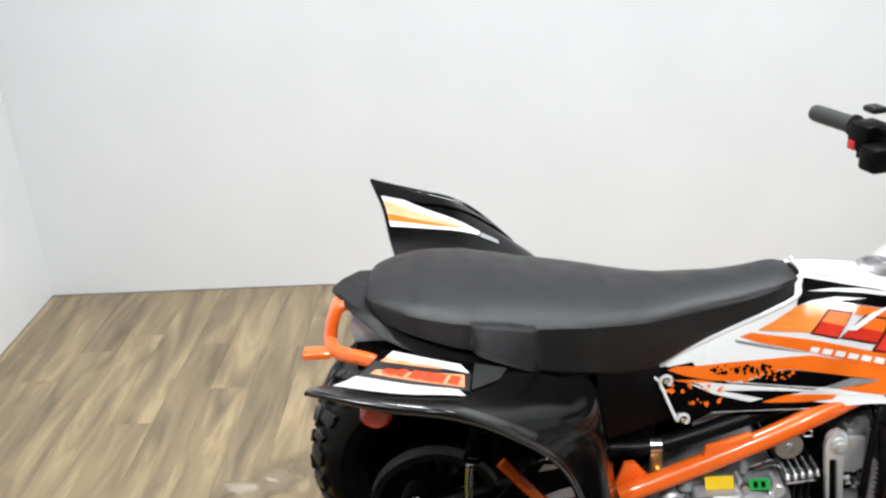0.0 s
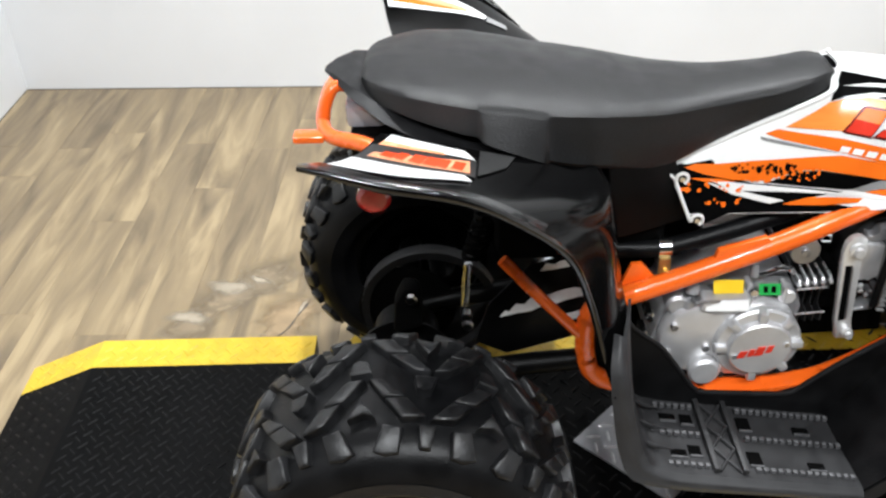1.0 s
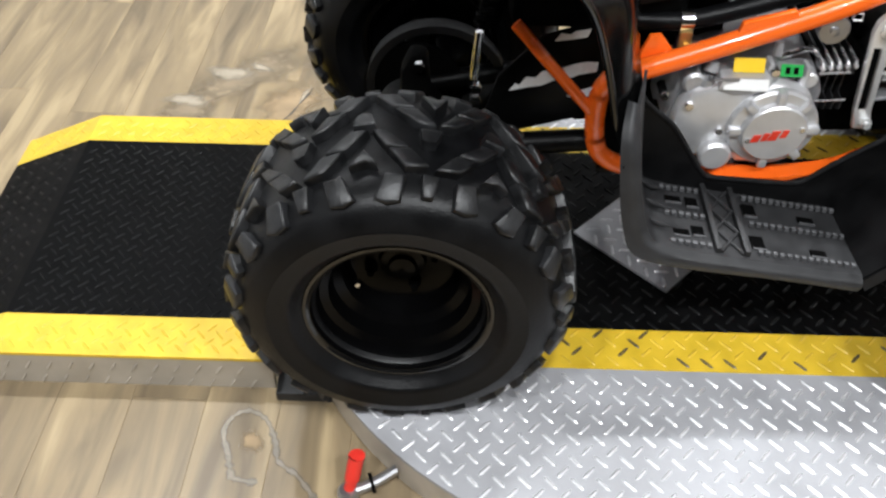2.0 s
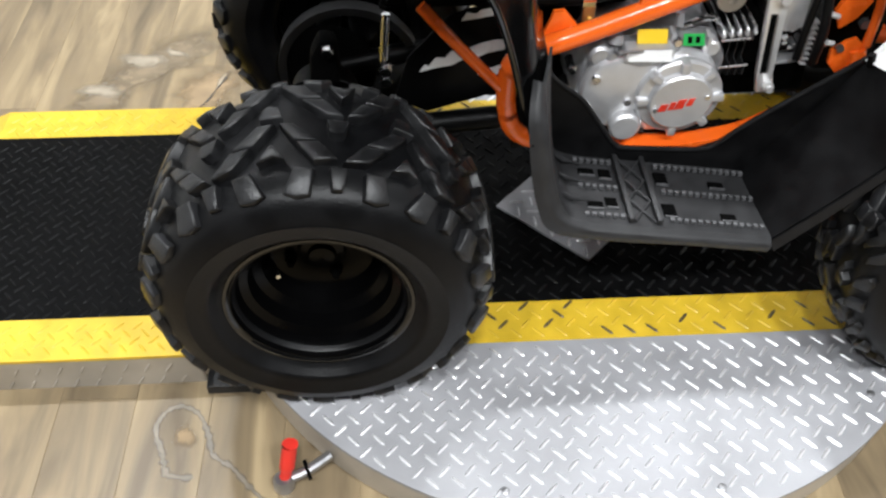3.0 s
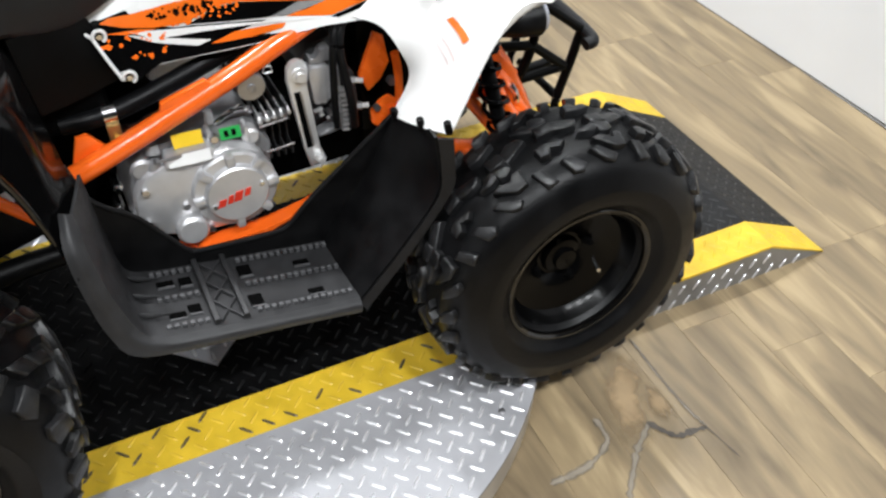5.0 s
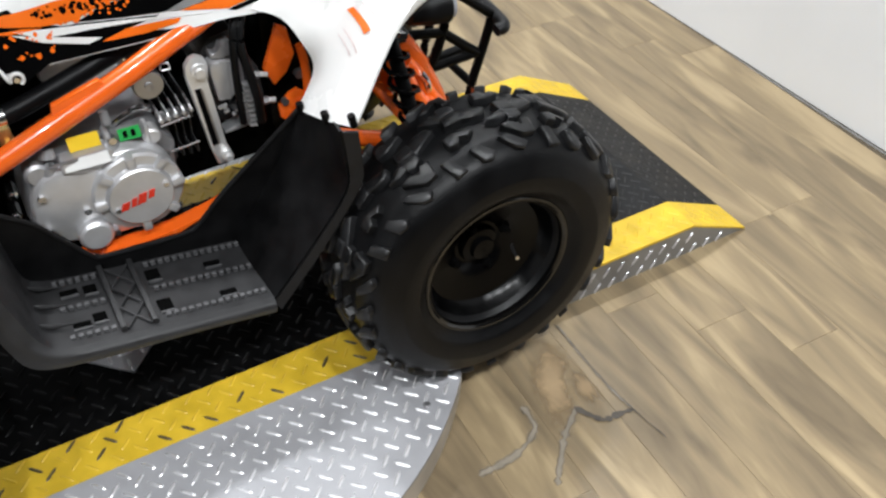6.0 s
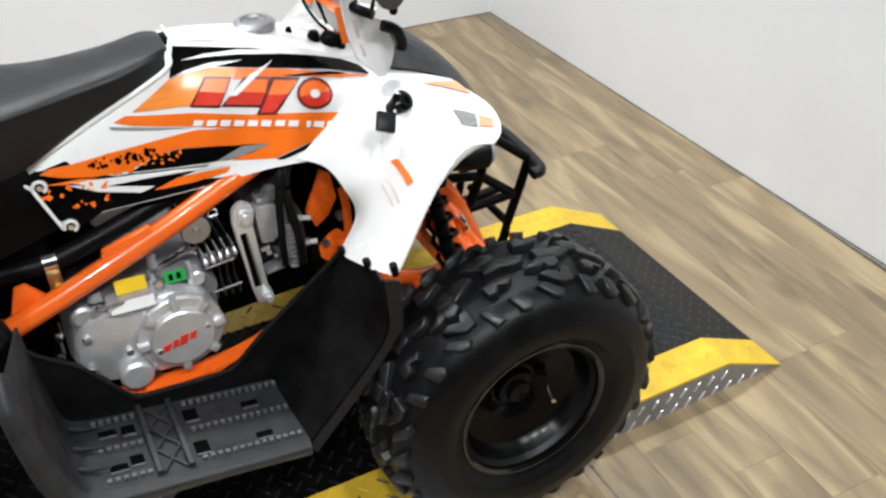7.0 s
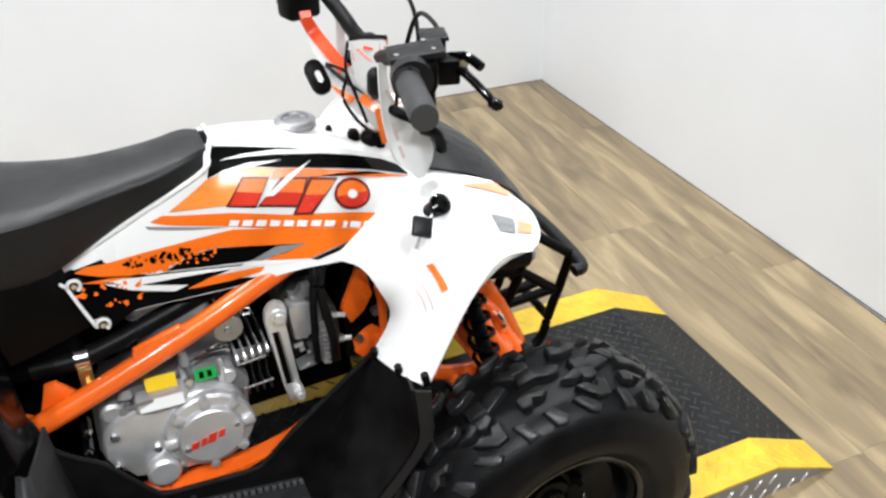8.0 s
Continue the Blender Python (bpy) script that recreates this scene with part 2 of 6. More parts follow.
def add_tube(bm, pts, r, seg=12, n=6, straight=False, flat=1.0):
    line = [Vector(p) for p in pts] if straight else spline(pts, n)
    rings, up = [], Vector((0, 0, 1))
    for i, p in enumerate(line):
        d = (line[min(i + 1, len(line) - 1)] - line[max(i - 1, 0)]).normalized()
        side = d.cross(up)
        if side.length < 0.2:
            side = d.cross(Vector((0, 1, 0)))
        side.normalize()
        u = side.cross(d).normalized()
        rr = r[min(i, len(r) - 1)] if isinstance(r, (list, tuple)) else r
        rings.append([bm.verts.new(p + side * math.cos(a) * rr + u * math.sin(a) * rr * flat) for a in [2 * math.pi * k / seg for k in range(seg)]])
    for a, b in zip(rings, rings[1:]):
        for k in range(seg):
            bm.faces.new((a[k], a[(k + 1) % seg], b[(k + 1) % seg], b[k]))
    bm.faces.new(rings[0])
    bm.faces.new(rings[-1][::-1])
    return bm


def tube(pts, r, **k):
    return add_tube(bmesh.new(), pts, r, **k)


def add_lathe(bm, profile, centre, axis="y", seg=48, close=False):
    """profile: (radius, way along the axis)."""
    rings = []
    for r, w in profile:
        ring = []
        for k in range(seg):
            a = 2 * math.pi * k / seg
            c, s = r * math.cos(a), r * math.sin(a)
            v = {"y": (c, w, s), "x": (w, c, s), "z": (c, s, w)}[axis]
            ring.append(bm.verts.new(Vector(centre) + Vector(v)))
        rings.append(ring)
    pairs = list(zip(rings, rings[1:])) + ([(rings[-1], rings[0])] if close else [])
    for a, b in pairs:
        for k in range(seg):
            bm.faces.new((a[k], a[(k + 1) % seg], b[(k + 1) % seg], b[k]))
    if not close:
        for ring, (r, w) in ((rings[0], profile[0]), (rings[-1], profile[-1])):
            bm.faces.new(ring)
    return bm


def lathe(*a, **k):
    return add_lathe(bmesh.new(), *a, **k)


def surface(rows, nu=8, nv=8):
    """A smooth grid of points through rows of points."""
    fine = [spline(r, nu) for r in rows]
    cols = [spline([f[i] for f in fine], nv) for i in range(len(fine[0]))]
    return [[cols[i][j] for i in range(len(cols))] for j in range(len(cols[0]))]


def add_sheet(bm, grid, thick=0.003):
    """A sheet of that thickness over the grid."""
    h, w = len(grid), len(grid[0])

    def normal(j, i):
        a = grid[j][min(i + 1, w - 1)] - grid[j][max(i - 1, 0)]
        b = grid[min(j + 1, h - 1)][i] - grid[max(j - 1, 0)][i]
        n = a.cross(b)
        return n.normalized() if n.length > 1e-9 else Vector((0, 0, 1))
    top = [[bm.verts.new(grid[j][i]) for i in range(w)] for j in range(h)]
    bot = [[bm.verts.new(grid[j][i] - normal(j, i) * thick) for i in range(w)] for j in range(h)]
    for j in range(h - 1):
        for i in range(w - 1):
            bm.faces.new((top[j][i], top[j][i + 1], top[j + 1][i + 1], top[j + 1][i]))
            bm.faces.new((bot[j][i], bot[j + 1][i], bot[j + 1][i + 1], bot[j][i + 1]))
    edge = [(0, i) for i in range(w)] + [(j, w - 1) for j in range(1, h)] + [(h - 1, i) for i in range(w - 2, -1, -1)] + [(j, 0) for j in range(h - 2, 0, -1)]
    for k in range(len(edge)):
        (a, b), (c, d) = edge[k], edge[(k + 1) % len(edge)]
        bm.faces.new((top[a][b], bot[a][b], bot[c][d], top[c][d]))
    return bm


def sheet(rows, thick=0.003, nu=6, nv=6):
    return add_sheet(bmesh.new(), surface(rows, nu, nv), thick)


def add_prism(bm, outline, y0, y1):
    """A plate whose outline is given in (x, z), from y0 to y1."""
    a = [bm.verts.new((x, y0, z)) for x, z in outline]
    b = [bm.verts.new((x, y1, z)) for x, z in outline]
    bm.faces.new(a)
    bm.faces.new(b[::-1])
    for i in range(len(a)):
        j = (i + 1) % len(a)
        bm.faces.new((a[i], b[i], b[j], a[j]))
    return bm


def prism(outline, y0, y1, bevel=0.0):
    bm = add_prism(bmesh.new(), outline, y0, y1)
    if bevel:
        bmesh.ops.bevel(bm, geom=list(bm.edges), offset=bevel, segments=2, affect="EDGES", profile=0.5)
    return bm


def loft(rings, cap=True):
    bm = bmesh.new()
    vs = [[bm.verts.new(p) for p in ring] for ring in rings]
    n = len(vs[0])
    for a, b in zip(vs, vs[1:]):
        for k in range(n):
            bm.faces.new((a[k], a[(k + 1) % n], b[(k + 1) % n], b[k]))
    if cap:
        bm.faces.new(vs[0])
        bm.faces.new(vs[-1][::-1])
    return bm


def flipped(p):
    """The same point on the other side of the vehicle."""
    y = 2 * YC - p[1]
    return (p[0] + 0.03 * (y - p[1]), y, p[2])


def both(rows, side):
    return rows if side < 0 else [[flipped(p) for p in r] for r in rows]


def one(pts, side):
    return pts if side < 0 else [flipped(p) for p in pts]


# ---- the room ----
CORNER_L, CORNER_R = (-1.385, 1.78), (2.125, 1.64)
RIGHT_END, LEFT_END = (2.17, -1.4), (-1.42, -1.4)
BACK_R, BACK_L = (2.26, -5.0), (-1.50, -5.0)


def wall(name, a, b, label, thick=0.12, mat=None):
    d = (Vector(b) - Vector(a)).normalized()
    n = Vector((d.y, -d.x))
    bm = bmesh.new()
    base = [Vector(a), Vector(b), Vector(b) - n * thick, Vector(a) - n * thick]
    lo = [bm.verts.new((p.x, p.y, -0.1)) for p in base]
    hi = [bm.verts.new((p.x, p.y, CEILING)) for p in base]
    bm.faces.new(lo)
    bm.faces.new(hi[::-1])
    for i in range(4):
        j = (i + 1) % 4
        bm.faces.new((lo[i], hi[i], hi[j], lo[j]))
    return tagged(mesh_object(name, bm, mat or WALL, smooth=False), label, "wall", kind="structure")


wall("wall_north", CORNER_L, CORNER_R, "smooth white painted wall behind the turntable")
wall("wall_east", CORNER_R, RIGHT_END, "smooth white painted wall beside the front ramp")
# unseen rear walls, added dark so that they return little light
wall("wall_east_rear", RIGHT_END, BACK_R, "unseen dark side wall added to cut bounce light", mat=DARKWALL)
wall("wall_south", BACK_R, BACK_L, "unseen dark end wall added to keep reflections dark", mat=DARKWALL)
wall("wall_west_rear", BACK_L, LEFT_END, "unseen dark side wall added to cut bounce light", mat=DARKWALL)
wall("wall_west", LEFT_END, CORNER_L, "smooth white painted wall beside the rear ramp")
# unseen ceiling, dark for deeper contrast below
tagged(mesh_object("ceiling", box(-1.7, 2.5, -5.2, 2.0, CEILING, CEILING + 0.1), CEIL, smooth=False), "unseen ceiling, made dark to cut bounce light", "ceiling", kind="structure")

floor = mesh_object("floor", box(-1.7, 2.5, -5.2, 2.0, -0.12, -0.006), material("floor_bed", (0.09, 0.07, 0.045), 0.8), smooth=False)
tagged(floor, "wood-look vinyl plank floor in tan and grey-brown", "floor", kind="structure")

for lx, ly, watts, spread in LAMPS:
    lamp = thing("ceiling_downlight", "round white ceiling downlight", "lamp", "ceiling downlights")
    part("bezel", lathe([(0.09, 0.0), (0.115, 0.0), (0.115, -0.008), (0.10, -0.02), (0.09, -0.02)], (lx, ly, CEILING), "z", 40, True), WHITE, lamp)
    part("reflector", lathe([(0.09, -0.001), (0.09, -0.006), (0.001, -0.006), (0.001, -0.001)], (lx, ly, CEILING), "z", 40), WHITE, lamp)

# ---- turntable and ramps ----
DISC_X, DISC_R = 0.432, 0.64
TRACK_Y = 0.004   # centre line of the painted track


def tread(name, parent, mat, inside, place, x0, x1, y0, y1, pitch=0.0375, size=0.028, high=0.0019, label="raised tread bars"):
    """Raised bars of tread plate, two turned sets on a centred square lattice; place puts (x, y, height) into the world."""
    verts, faces = [], []
    i0, i1 = int(math.floor(x0 / pitch)) - 1, int(math.ceil(x1 / pitch)) + 1
    j0, j1 = int(math.floor(y0 / pitch)) - 1, int(math.ceil(y1 / pitch)) + 1
    for i, j, k2 in [(i, j, k2) for i in range(i0, i1) for j in range(j0, j1) for k2 in (0, 1)]:
        cx, cy = (i + 0.5 * k2) * pitch + 0.004, (j + 0.5 * k2) * pitch + 0.006
        if not (x0 < cx < x1 and y0 < cy < y1 and inside(cx, cy)):
            continue
        a = radians(46 if k2 else -47)
        c, s, l, w = math.cos(a), math.sin(a), size / 2, size * 0.10
        k = len(verts)
        for u, v, h in ((-l, 0, 0), (-l * .6, -w, 0), (l * .6, -w, 0), (l, 0, 0), (l * .6, w, 0), (-l * .6, w, 0), (-l * .6, 0, high), (l * .6, 0, high)):
            verts.append(place(cx + u * c - v * s, cy + u * s + v * c, h))
        faces += [(k, k + 1, k + 6), (k + 1, k + 2, k + 7, k + 6), (k + 2, k + 3, k + 7), (k + 3, k + 4, k + 7), (k + 4, k + 5, k + 6, k + 7), (k + 5, k, k + 6)]
    me = bpy.data.meshes.new(name)
    me.from_pydata(verts, [], faces)
    me.update()
    me.materials.append(mat)
    ob = new(name, me)
    ob.parent = parent
    return tagged(ob, label, kind="stuff")


def disc_slice(y0, y1, z0, z1, inner=0.0):
    """The part of the disc between two lines across it."""
    bm = bmesh.new()
    n = 40
    right, left = [], []
    for k in range(n + 1):
        y = y0 + (y1 - y0) * k / n
        x = math.sqrt(max(DISC_R ** 2 - y * y, 0))
        right.append((DISC_X + x, y))
        left.append((DISC_X - x, y))
    ring = right + left[::-1]
    keep = []
    for p in ring:
        if not keep or (abs(p[0] - keep[-1][0]) + abs(p[1] - keep[-1][1])) > 1e-6:
            keep.append(p)
    lo = [bm.verts.new((x, y, z0)) for x, y in keep]
    hi = [bm.verts.new((x, y, z1)) for x, y in keep]
    bm.faces.new(lo[::-1])
    bm.faces.new(hi)
    for i in range(len(keep)):
        j = (i + 1) % len(keep)
        bm.faces.new((lo[i], lo[j], hi[j], hi[i]))
    return bm


BARS = {"bare_tread_plate": ALUBAR, "worn_yellow_paint": YELLOWBAR, "black_deck_paint": BLACKBAR}
E1, E2 = 0.232, 0.3155   # inner and outer edge of the yellow lines
NEAR1, NEAR2, FAR1, FAR2 = TRACK_Y - E1, TRACK_Y - E2, TRACK_Y + E1, TRACK_Y + E2
turntable = thing("turntable", "round tread plate vehicle turntable with black and yellow painted track", "turntable")
in_disc = lambda x, y: (x - DISC_X) ** 2 + y * y < (DISC_R - 0.012) ** 2
flat = lambda x, y, h: (x, y, DECK + h)
part("base_ring", lathe([(DISC_R - 0.05, 0.0), (DISC_R - 0.012, 0.0), (DISC_R - 0.004, 0.004), (DISC_R - 0.004, DECK - 0.008), (DISC_R - 0.05, DECK - 0.008)], (DISC_X, 0, 0), "z", 128, True), ENDSTEEL, turntable, "scuffed metal skirt")
for name, a, b, mat in (("plate", -DISC_R, NEAR2, ALU), ("yellow_line", NEAR2, NEAR1, YELLOW), ("track", NEAR1, FAR1, BLACKDECK), ("yellow_line", FAR1, FAR2, YELLOW), ("plate", FAR2, DISC_R, ALU)):
    ob = part(name, disc_slice(a, b, DECK - 0.007, DECK), mat, turntable, smooth=False)
    tread("tread", ob, BARS[mat.name], lambda x, y, a=a, b=b: in_disc(x, y) and a + 0.004 < y < b - 0.004, flat, DISC_X - DISC_R, DISC_X + DISC_R, a, b)
# bare square access plate in the middle of the track
PLATE_M = pose(0.447, 0.002, DECK + 0.003, 0, 0, 46)
bm = box(-0.103, 0.103, -0.103, 0.103, -0.002, 0.002)
bmesh.ops.transform(bm, matrix=PLATE_M, verts=bm.verts)
centre_plate = part("access_plate", bm, ALU, turntable, "bare square tread plate", smooth=False)
tread("tread", centre_plate, ALUBAR, lambda x, y: True, lambda x, y, h: tuple(PLATE_M @ Vector((x, y, h + 0.002))), -0.095, 0.095, -0.095, 0.095)
for a in range(0, 360, 30):
    r = radians(a + 13)
    x, y = DISC_X + 0.60 * math.cos(r), 0.60 * math.sin(r)
    part("bolt", lathe([(0.006, 0.0), (0.006, 0.002), (0.003, 0.0035), (0.0005, 0.0035)], (x, y, DECK), "z", 12), STEEL, turntable)


def ramp(name, x_in, x_bend, x_tip, label, deck, bars, side, side_bars):
    r = thing(name, label, "ramp")
    sgn = 1 if x_tip > x_in else -1

    def top(x, y, h):
        d = (x - x_bend) * sgn
        z = DECK if d < 0 else DECK - (DECK - 0.004) * d / abs(x_tip - x_bend)
        return (x, y, z + h)
    for pname, a, b, mat in (("yellow_line", NEAR2, NEAR1, YELLOW), ("track", NEAR1, FAR1, deck), ("yellow_line", FAR1, FAR2, YELLOW)):
        bm = bmesh.new()
        outline = [(x_in, DECK), (x_bend, DECK), (x_tip, 0.004), (x_tip, 0.001), (x_bend, DECK - 0.006), (x_in, DECK - 0.006)]
        add_prism(bm, outline, a, b)
        ob = part(pname, bm, mat, r, smooth=False)
        lo, hi = min(x_in, x_tip), max(x_in, x_tip)
        tread("tread", ob, YELLOW if mat is YELLOW else bars, lambda x, y, a=a, b=b: a + 0.006 < y < b - 0.006 and abs(x - x_bend) > 0.012, top, lo + 0.01, hi - 0.01, a, b, 0.030, 0.024, 0.0016)
    for y0, y1 in ((NEAR2 + 0.002, NEAR2 + 0.006), (FAR2 - 0.006, FAR2 - 0.002)):
        ob = part("side_plate", add_prism(bmesh.new(), [(x_in, 0.0), (x_tip, 0.0), (x_bend, DECK - 0.007), (x_in, DECK - 0.007)], y0, y1), side, r, "bare tread plate skirt", smooth=False)
        ys = y0 if y0 < 0 else y1
        sy = -1 if y0 < 0 else 1
        lo, hi = min(x_in, x_tip), max(x_in, x_tip)

        bm = bmesh.new()
        for k in range(int((hi - lo) / 0.0345)):
            for x, z in ((lo + 0.02 + k * 0.0345, 0.044), (lo + 0.0375 + k * 0.0345, 0.010)):
                d = (x - x_bend) * sgn
                lim = DECK if d < 0 else DECK * (1 - d / abs(x_tip - x_bend))
                if z + 0.020 > lim or x > hi - 0.02:
                    continue
                c, q = math.cos(radians(58)), math.sin(radians(58))
                at = lambda u, v, h: bm.verts.new((x + u * c - v * q, ys + sy * h, z + u * q + v * c))
                low = [at(u, v, -0.001) for u, v in ((-0.0145, 0), (-0.007, -0.0026), (0.007, -0.0026), (0.0145, 0), (0.007, 0.0026), (-0.007, 0.0026))]
                high = [at(u, v, 0.0024) for u, v in ((-0.0115, 0), (-0.006, -0.0010), (0.006, -0.0010), (0.0115, 0), (0.006, 0.0010), (-0.006, 0.0010))]
                bm.faces.new(high)
                for n in range(6):
                    bm.faces.new((low[n], low[(n + 1) % 6], high[(n + 1) % 6], high[n]))
        tagged(part("tread", bm, side_bars, ob, smooth=False), kind="stuff")
    return r


ramp("rear_ramp", -0.205, -0.66, -0.83, "black ramp with yellow edges leading up to the turntable", BLACKDECK, BLACKBAR, SIDE_PALE, SIDE_PALE)
ramp("front_ramp", 1.045, 1.518, 1.675, "grey-black ramp with yellow edges leading down off the turntable", GREYDECK, GREYBAR, SIDE_ALU, ALUBAR)
for x0, x1 in ((-0.20, -0.10), (0.94, 1.04)):
    ob = mesh_object("bridge_frame", box(x0, x1, -0.335, 0.335, 0.0, 0.02, bevel=0.002), BRIDGE, smooth=False)
    tagged(ob, "low dark steel frame under the turntable rim", "frame")

# locking lever with its red grip
lever = thing("locking_lever", "steel floor lever with a red vinyl grip beside the turntable", "lever")
part("arm", tube([(0.005, -0.475, 0.03), (-0.03, -0.495, 0.022), (-0.066, -0.508, 0.016)], 0.008, seg=10), STEEL, lever)
part("pivot", lathe([(0.004, 0.0), (0.015, 0.0), (0.016, 0.004), (0.016, 0.02), (0.012, 0.026), (0.001, 0.026)], (-0.066, -0.508, 0.0), "z", 20), STEEL, lever)
part("bolt", tube([(-0.035, -0.485, 0.035), (-0.025, -0.51, 0.02)], 0.003, seg=8), GLOSS, lever)
part("grip", tube([(-0.064, -0.506, 0.02), (-0.060, -0.500, 0.035), (-0.055, -0.488, 0.060), (-0.052, -0.483, 0.074), (-0.0515, -0.482, 0.078)], [0.008] + [0.009] * 6 + [0.0115] * 12 + [0.0125] * 4 + [0.010, 0.006, 0.002], seg=14, n=6), RED_GRIP, lever, "red vinyl grip")


# ---- the quad bike ----
atv = thing("quad_bike", "orange, white and black youth quad bike on the turntable", "quad bike")


def tyre_profile(s, radius, half):
    """Radius and way across of the tread surface; s runs from -1 to 1 across it."""
    t = abs(s)
    pts = ((0.0, 0.0, 0.0), (0.5, 0.004, 0.55), (0.75, 0.014, 0.80), (0.9, 0.032, 0.94), (1.0, 0.056, 1.0), (1.15, 0.085, 1.01))
    for (a, d0, w0), (b, d1, w1) in zip(pts, pts[1:]):
        if t <= b:
            f = (t - a) / (b - a)
            return radius - d0 - (d1 - d0) * f, math.copysign((w0 + (w1 - w0) * f) * half, s)
    return radius - 0.085, math.copysign(1.01 * half, s)


def tyre_mesh(radius, half, bead):
    ring = [tyre_profile(k / 10, radius, half) for k in range(-10, 11)]
    left = [(bead - 0.010, -half * 0.70), (bead + 0.004, -half * 0.80), (bead + 0.016, -half * 0.86), (bead + 0.02, -half * 0.93), (bead + 0.026, -half * 0.965), (bead + 0.030, -half * 0.965), (bead + 0.05, -half * 1.01)]
    ring = left + ring + [(r, -w) for r, w in left[::-1]]
    return lathe(ring, (0, 0, 0), "y", 72, True)


def tread_block_mesh(poly, side, radius, half, pitches, high):
    """One lug on the carcass, with rounded shoulders; poly: (part of a pitch, way across)."""
    bm = bmesh.new()
    n = len(poly)
    ma, ms = sum(q[0] for q in poly) / n, sum(q[1] for q in poly) / n
    rings = []
    poly = [(a, q * (0.85 if q > 0 else 1.0)) for a, q in poly]   # the pattern stops short of the sidewall
    ms = sum(q[1] for q in poly) / n
    for shrink, rise in ((1.0, -0.25), (0.95, 0.78), (0.88, 0.97), (0.74, 1.0)):
        ring = []
        for a, s in poly:
            a, s = ma + (a - ma) * shrink, ms + (s - ms) * shrink
            ang = 2 * math.pi * a / pitches
            r, w = tyre_profile(side * s, radius, half)
            r2, w2 = tyre_profile(side * (s + 0.02), radius, half)
            r1, w1 = tyre_profile(side * (s - 0.02), radius, half)
            nrm = Vector((w2 - w1, -(r2 - r1))) * side
            nrm.normalize()
            h = high * rise * (1.0 if s < 0.62 else max(0.22, 1 - (s - 0.62) * 2.1))
            r, w = r + nrm.x * h, w + nrm.y * h
            ring.append(bm.verts.new((r * math.cos(ang), w, -r * math.sin(ang))))
        rings.append(ring)
    for lo, hi in zip(rings, rings[1:]):
        for k in range(n):
            bm.faces.new((lo[k], lo[(k + 1) % n], hi[(k + 1) % n], hi[k]))
    bm.faces.new(rings[-1])
    bmesh.ops.recalc_face_normals(bm, faces=bm.faces)
    for f in bm.faces:
        f.smooth = True
    for e in bm.edges:
        if e.calc_face_angle(0) > radians(58):
            e.smooth = False
    me = bpy.data.meshes.new("tread_block")
    bm.to_mesh(me)
    bm.free()
    me.materials.append(LUG)
    return me


REAR_BLOCKS = [
    [(0.40, 0.05), (0.53, 0.05), (0.37, 0.34), (0.20, 0.34)], [(0.19, 0.355), (0.36, 0.355), (0.22, 0.60), (0.03, 0.62)],
    [(0.55, 0.05), (0.66, 0.08), (0.84, 0.34), (0.67, 0.34)], [(0.68, 0.355), (0.85, 0.355), (1.00, 0.60), (0.82, 0.62)],
    [(0.51, 0.36), (0.62, 0.60), (0.53, 0.56), (0.40, 0.60)],
    [(-0.10, 0.02), (0.08, 0.02), (0.04, 0.22), (-0.03, 0.26), (-0.08, 0.22)],
    [(0.20, 0.70), (0.35, 0.67), (0.44, 0.93), (0.34, 0.98), (0.22, 0.96)], [(0.68, 0.67), (0.83, 0.70), (0.80, 0.96), (0.68, 0.98), (0.58, 0.93)],
    [(-0.06, 0.68), (0.08, 0.68), (0.05, 0.92), (-0.04, 0.92)],
]
FRONT_BLOCKS = [
    [(-0.10, -0.06), (0.07, -0.06), (0.08, 0.13), (-0.09, 0.13)], [(-0.09, 0.15), (0.08, 0.15), (0.08, 0.32), (0.00, 0.40), (-0.07, 0.36)],
    [(0.22, -0.24), (0.34, -0.30), (0.82, 0.00), (0.78, 0.12), (0.66, 0.13)],
    [(0.30, 0.28), (0.40, 0.24), (0.58, 0.36), (0.52, 0.44), (0.44, 0.38), (0.40, 0.50), (0.31, 0.48)],
    [(0.80, 0.48), (0.88, 0.44), (1.00, 0.58), (1.04, 0.42), (1.12, 0.44), (1.10, 0.70), (0.98, 0.72)],
    [(0.44, 0.64), (0.53, 0.63), (0.65, 0.86), (0.60, 0.92), (0.50, 0.90)],
    [(0.72, 0.64), (0.80, 0.62), (0.98, 0.84), (0.93, 0.91), (0.84, 0.88)],
    [(0.16, 0.60), (0.26, 0.62), (0.34, 0.90), (0.22, 0.92)],
]


# steps of the dish: way in from the bead's radius, part of the dish's depth
REAR_STEPS = [(.006, .09), (.010, .15), (.013, .30), (.024, .36), (.028, .58), (.040, .66), (.048, .95), (.058, 1.0)]
FRONT_STEPS = [(.005, .10), (.009, .20), (.014, .46), (.022, .62), (.036, .70), (.060, .78), (.074, .90), (.080, 1.0)]


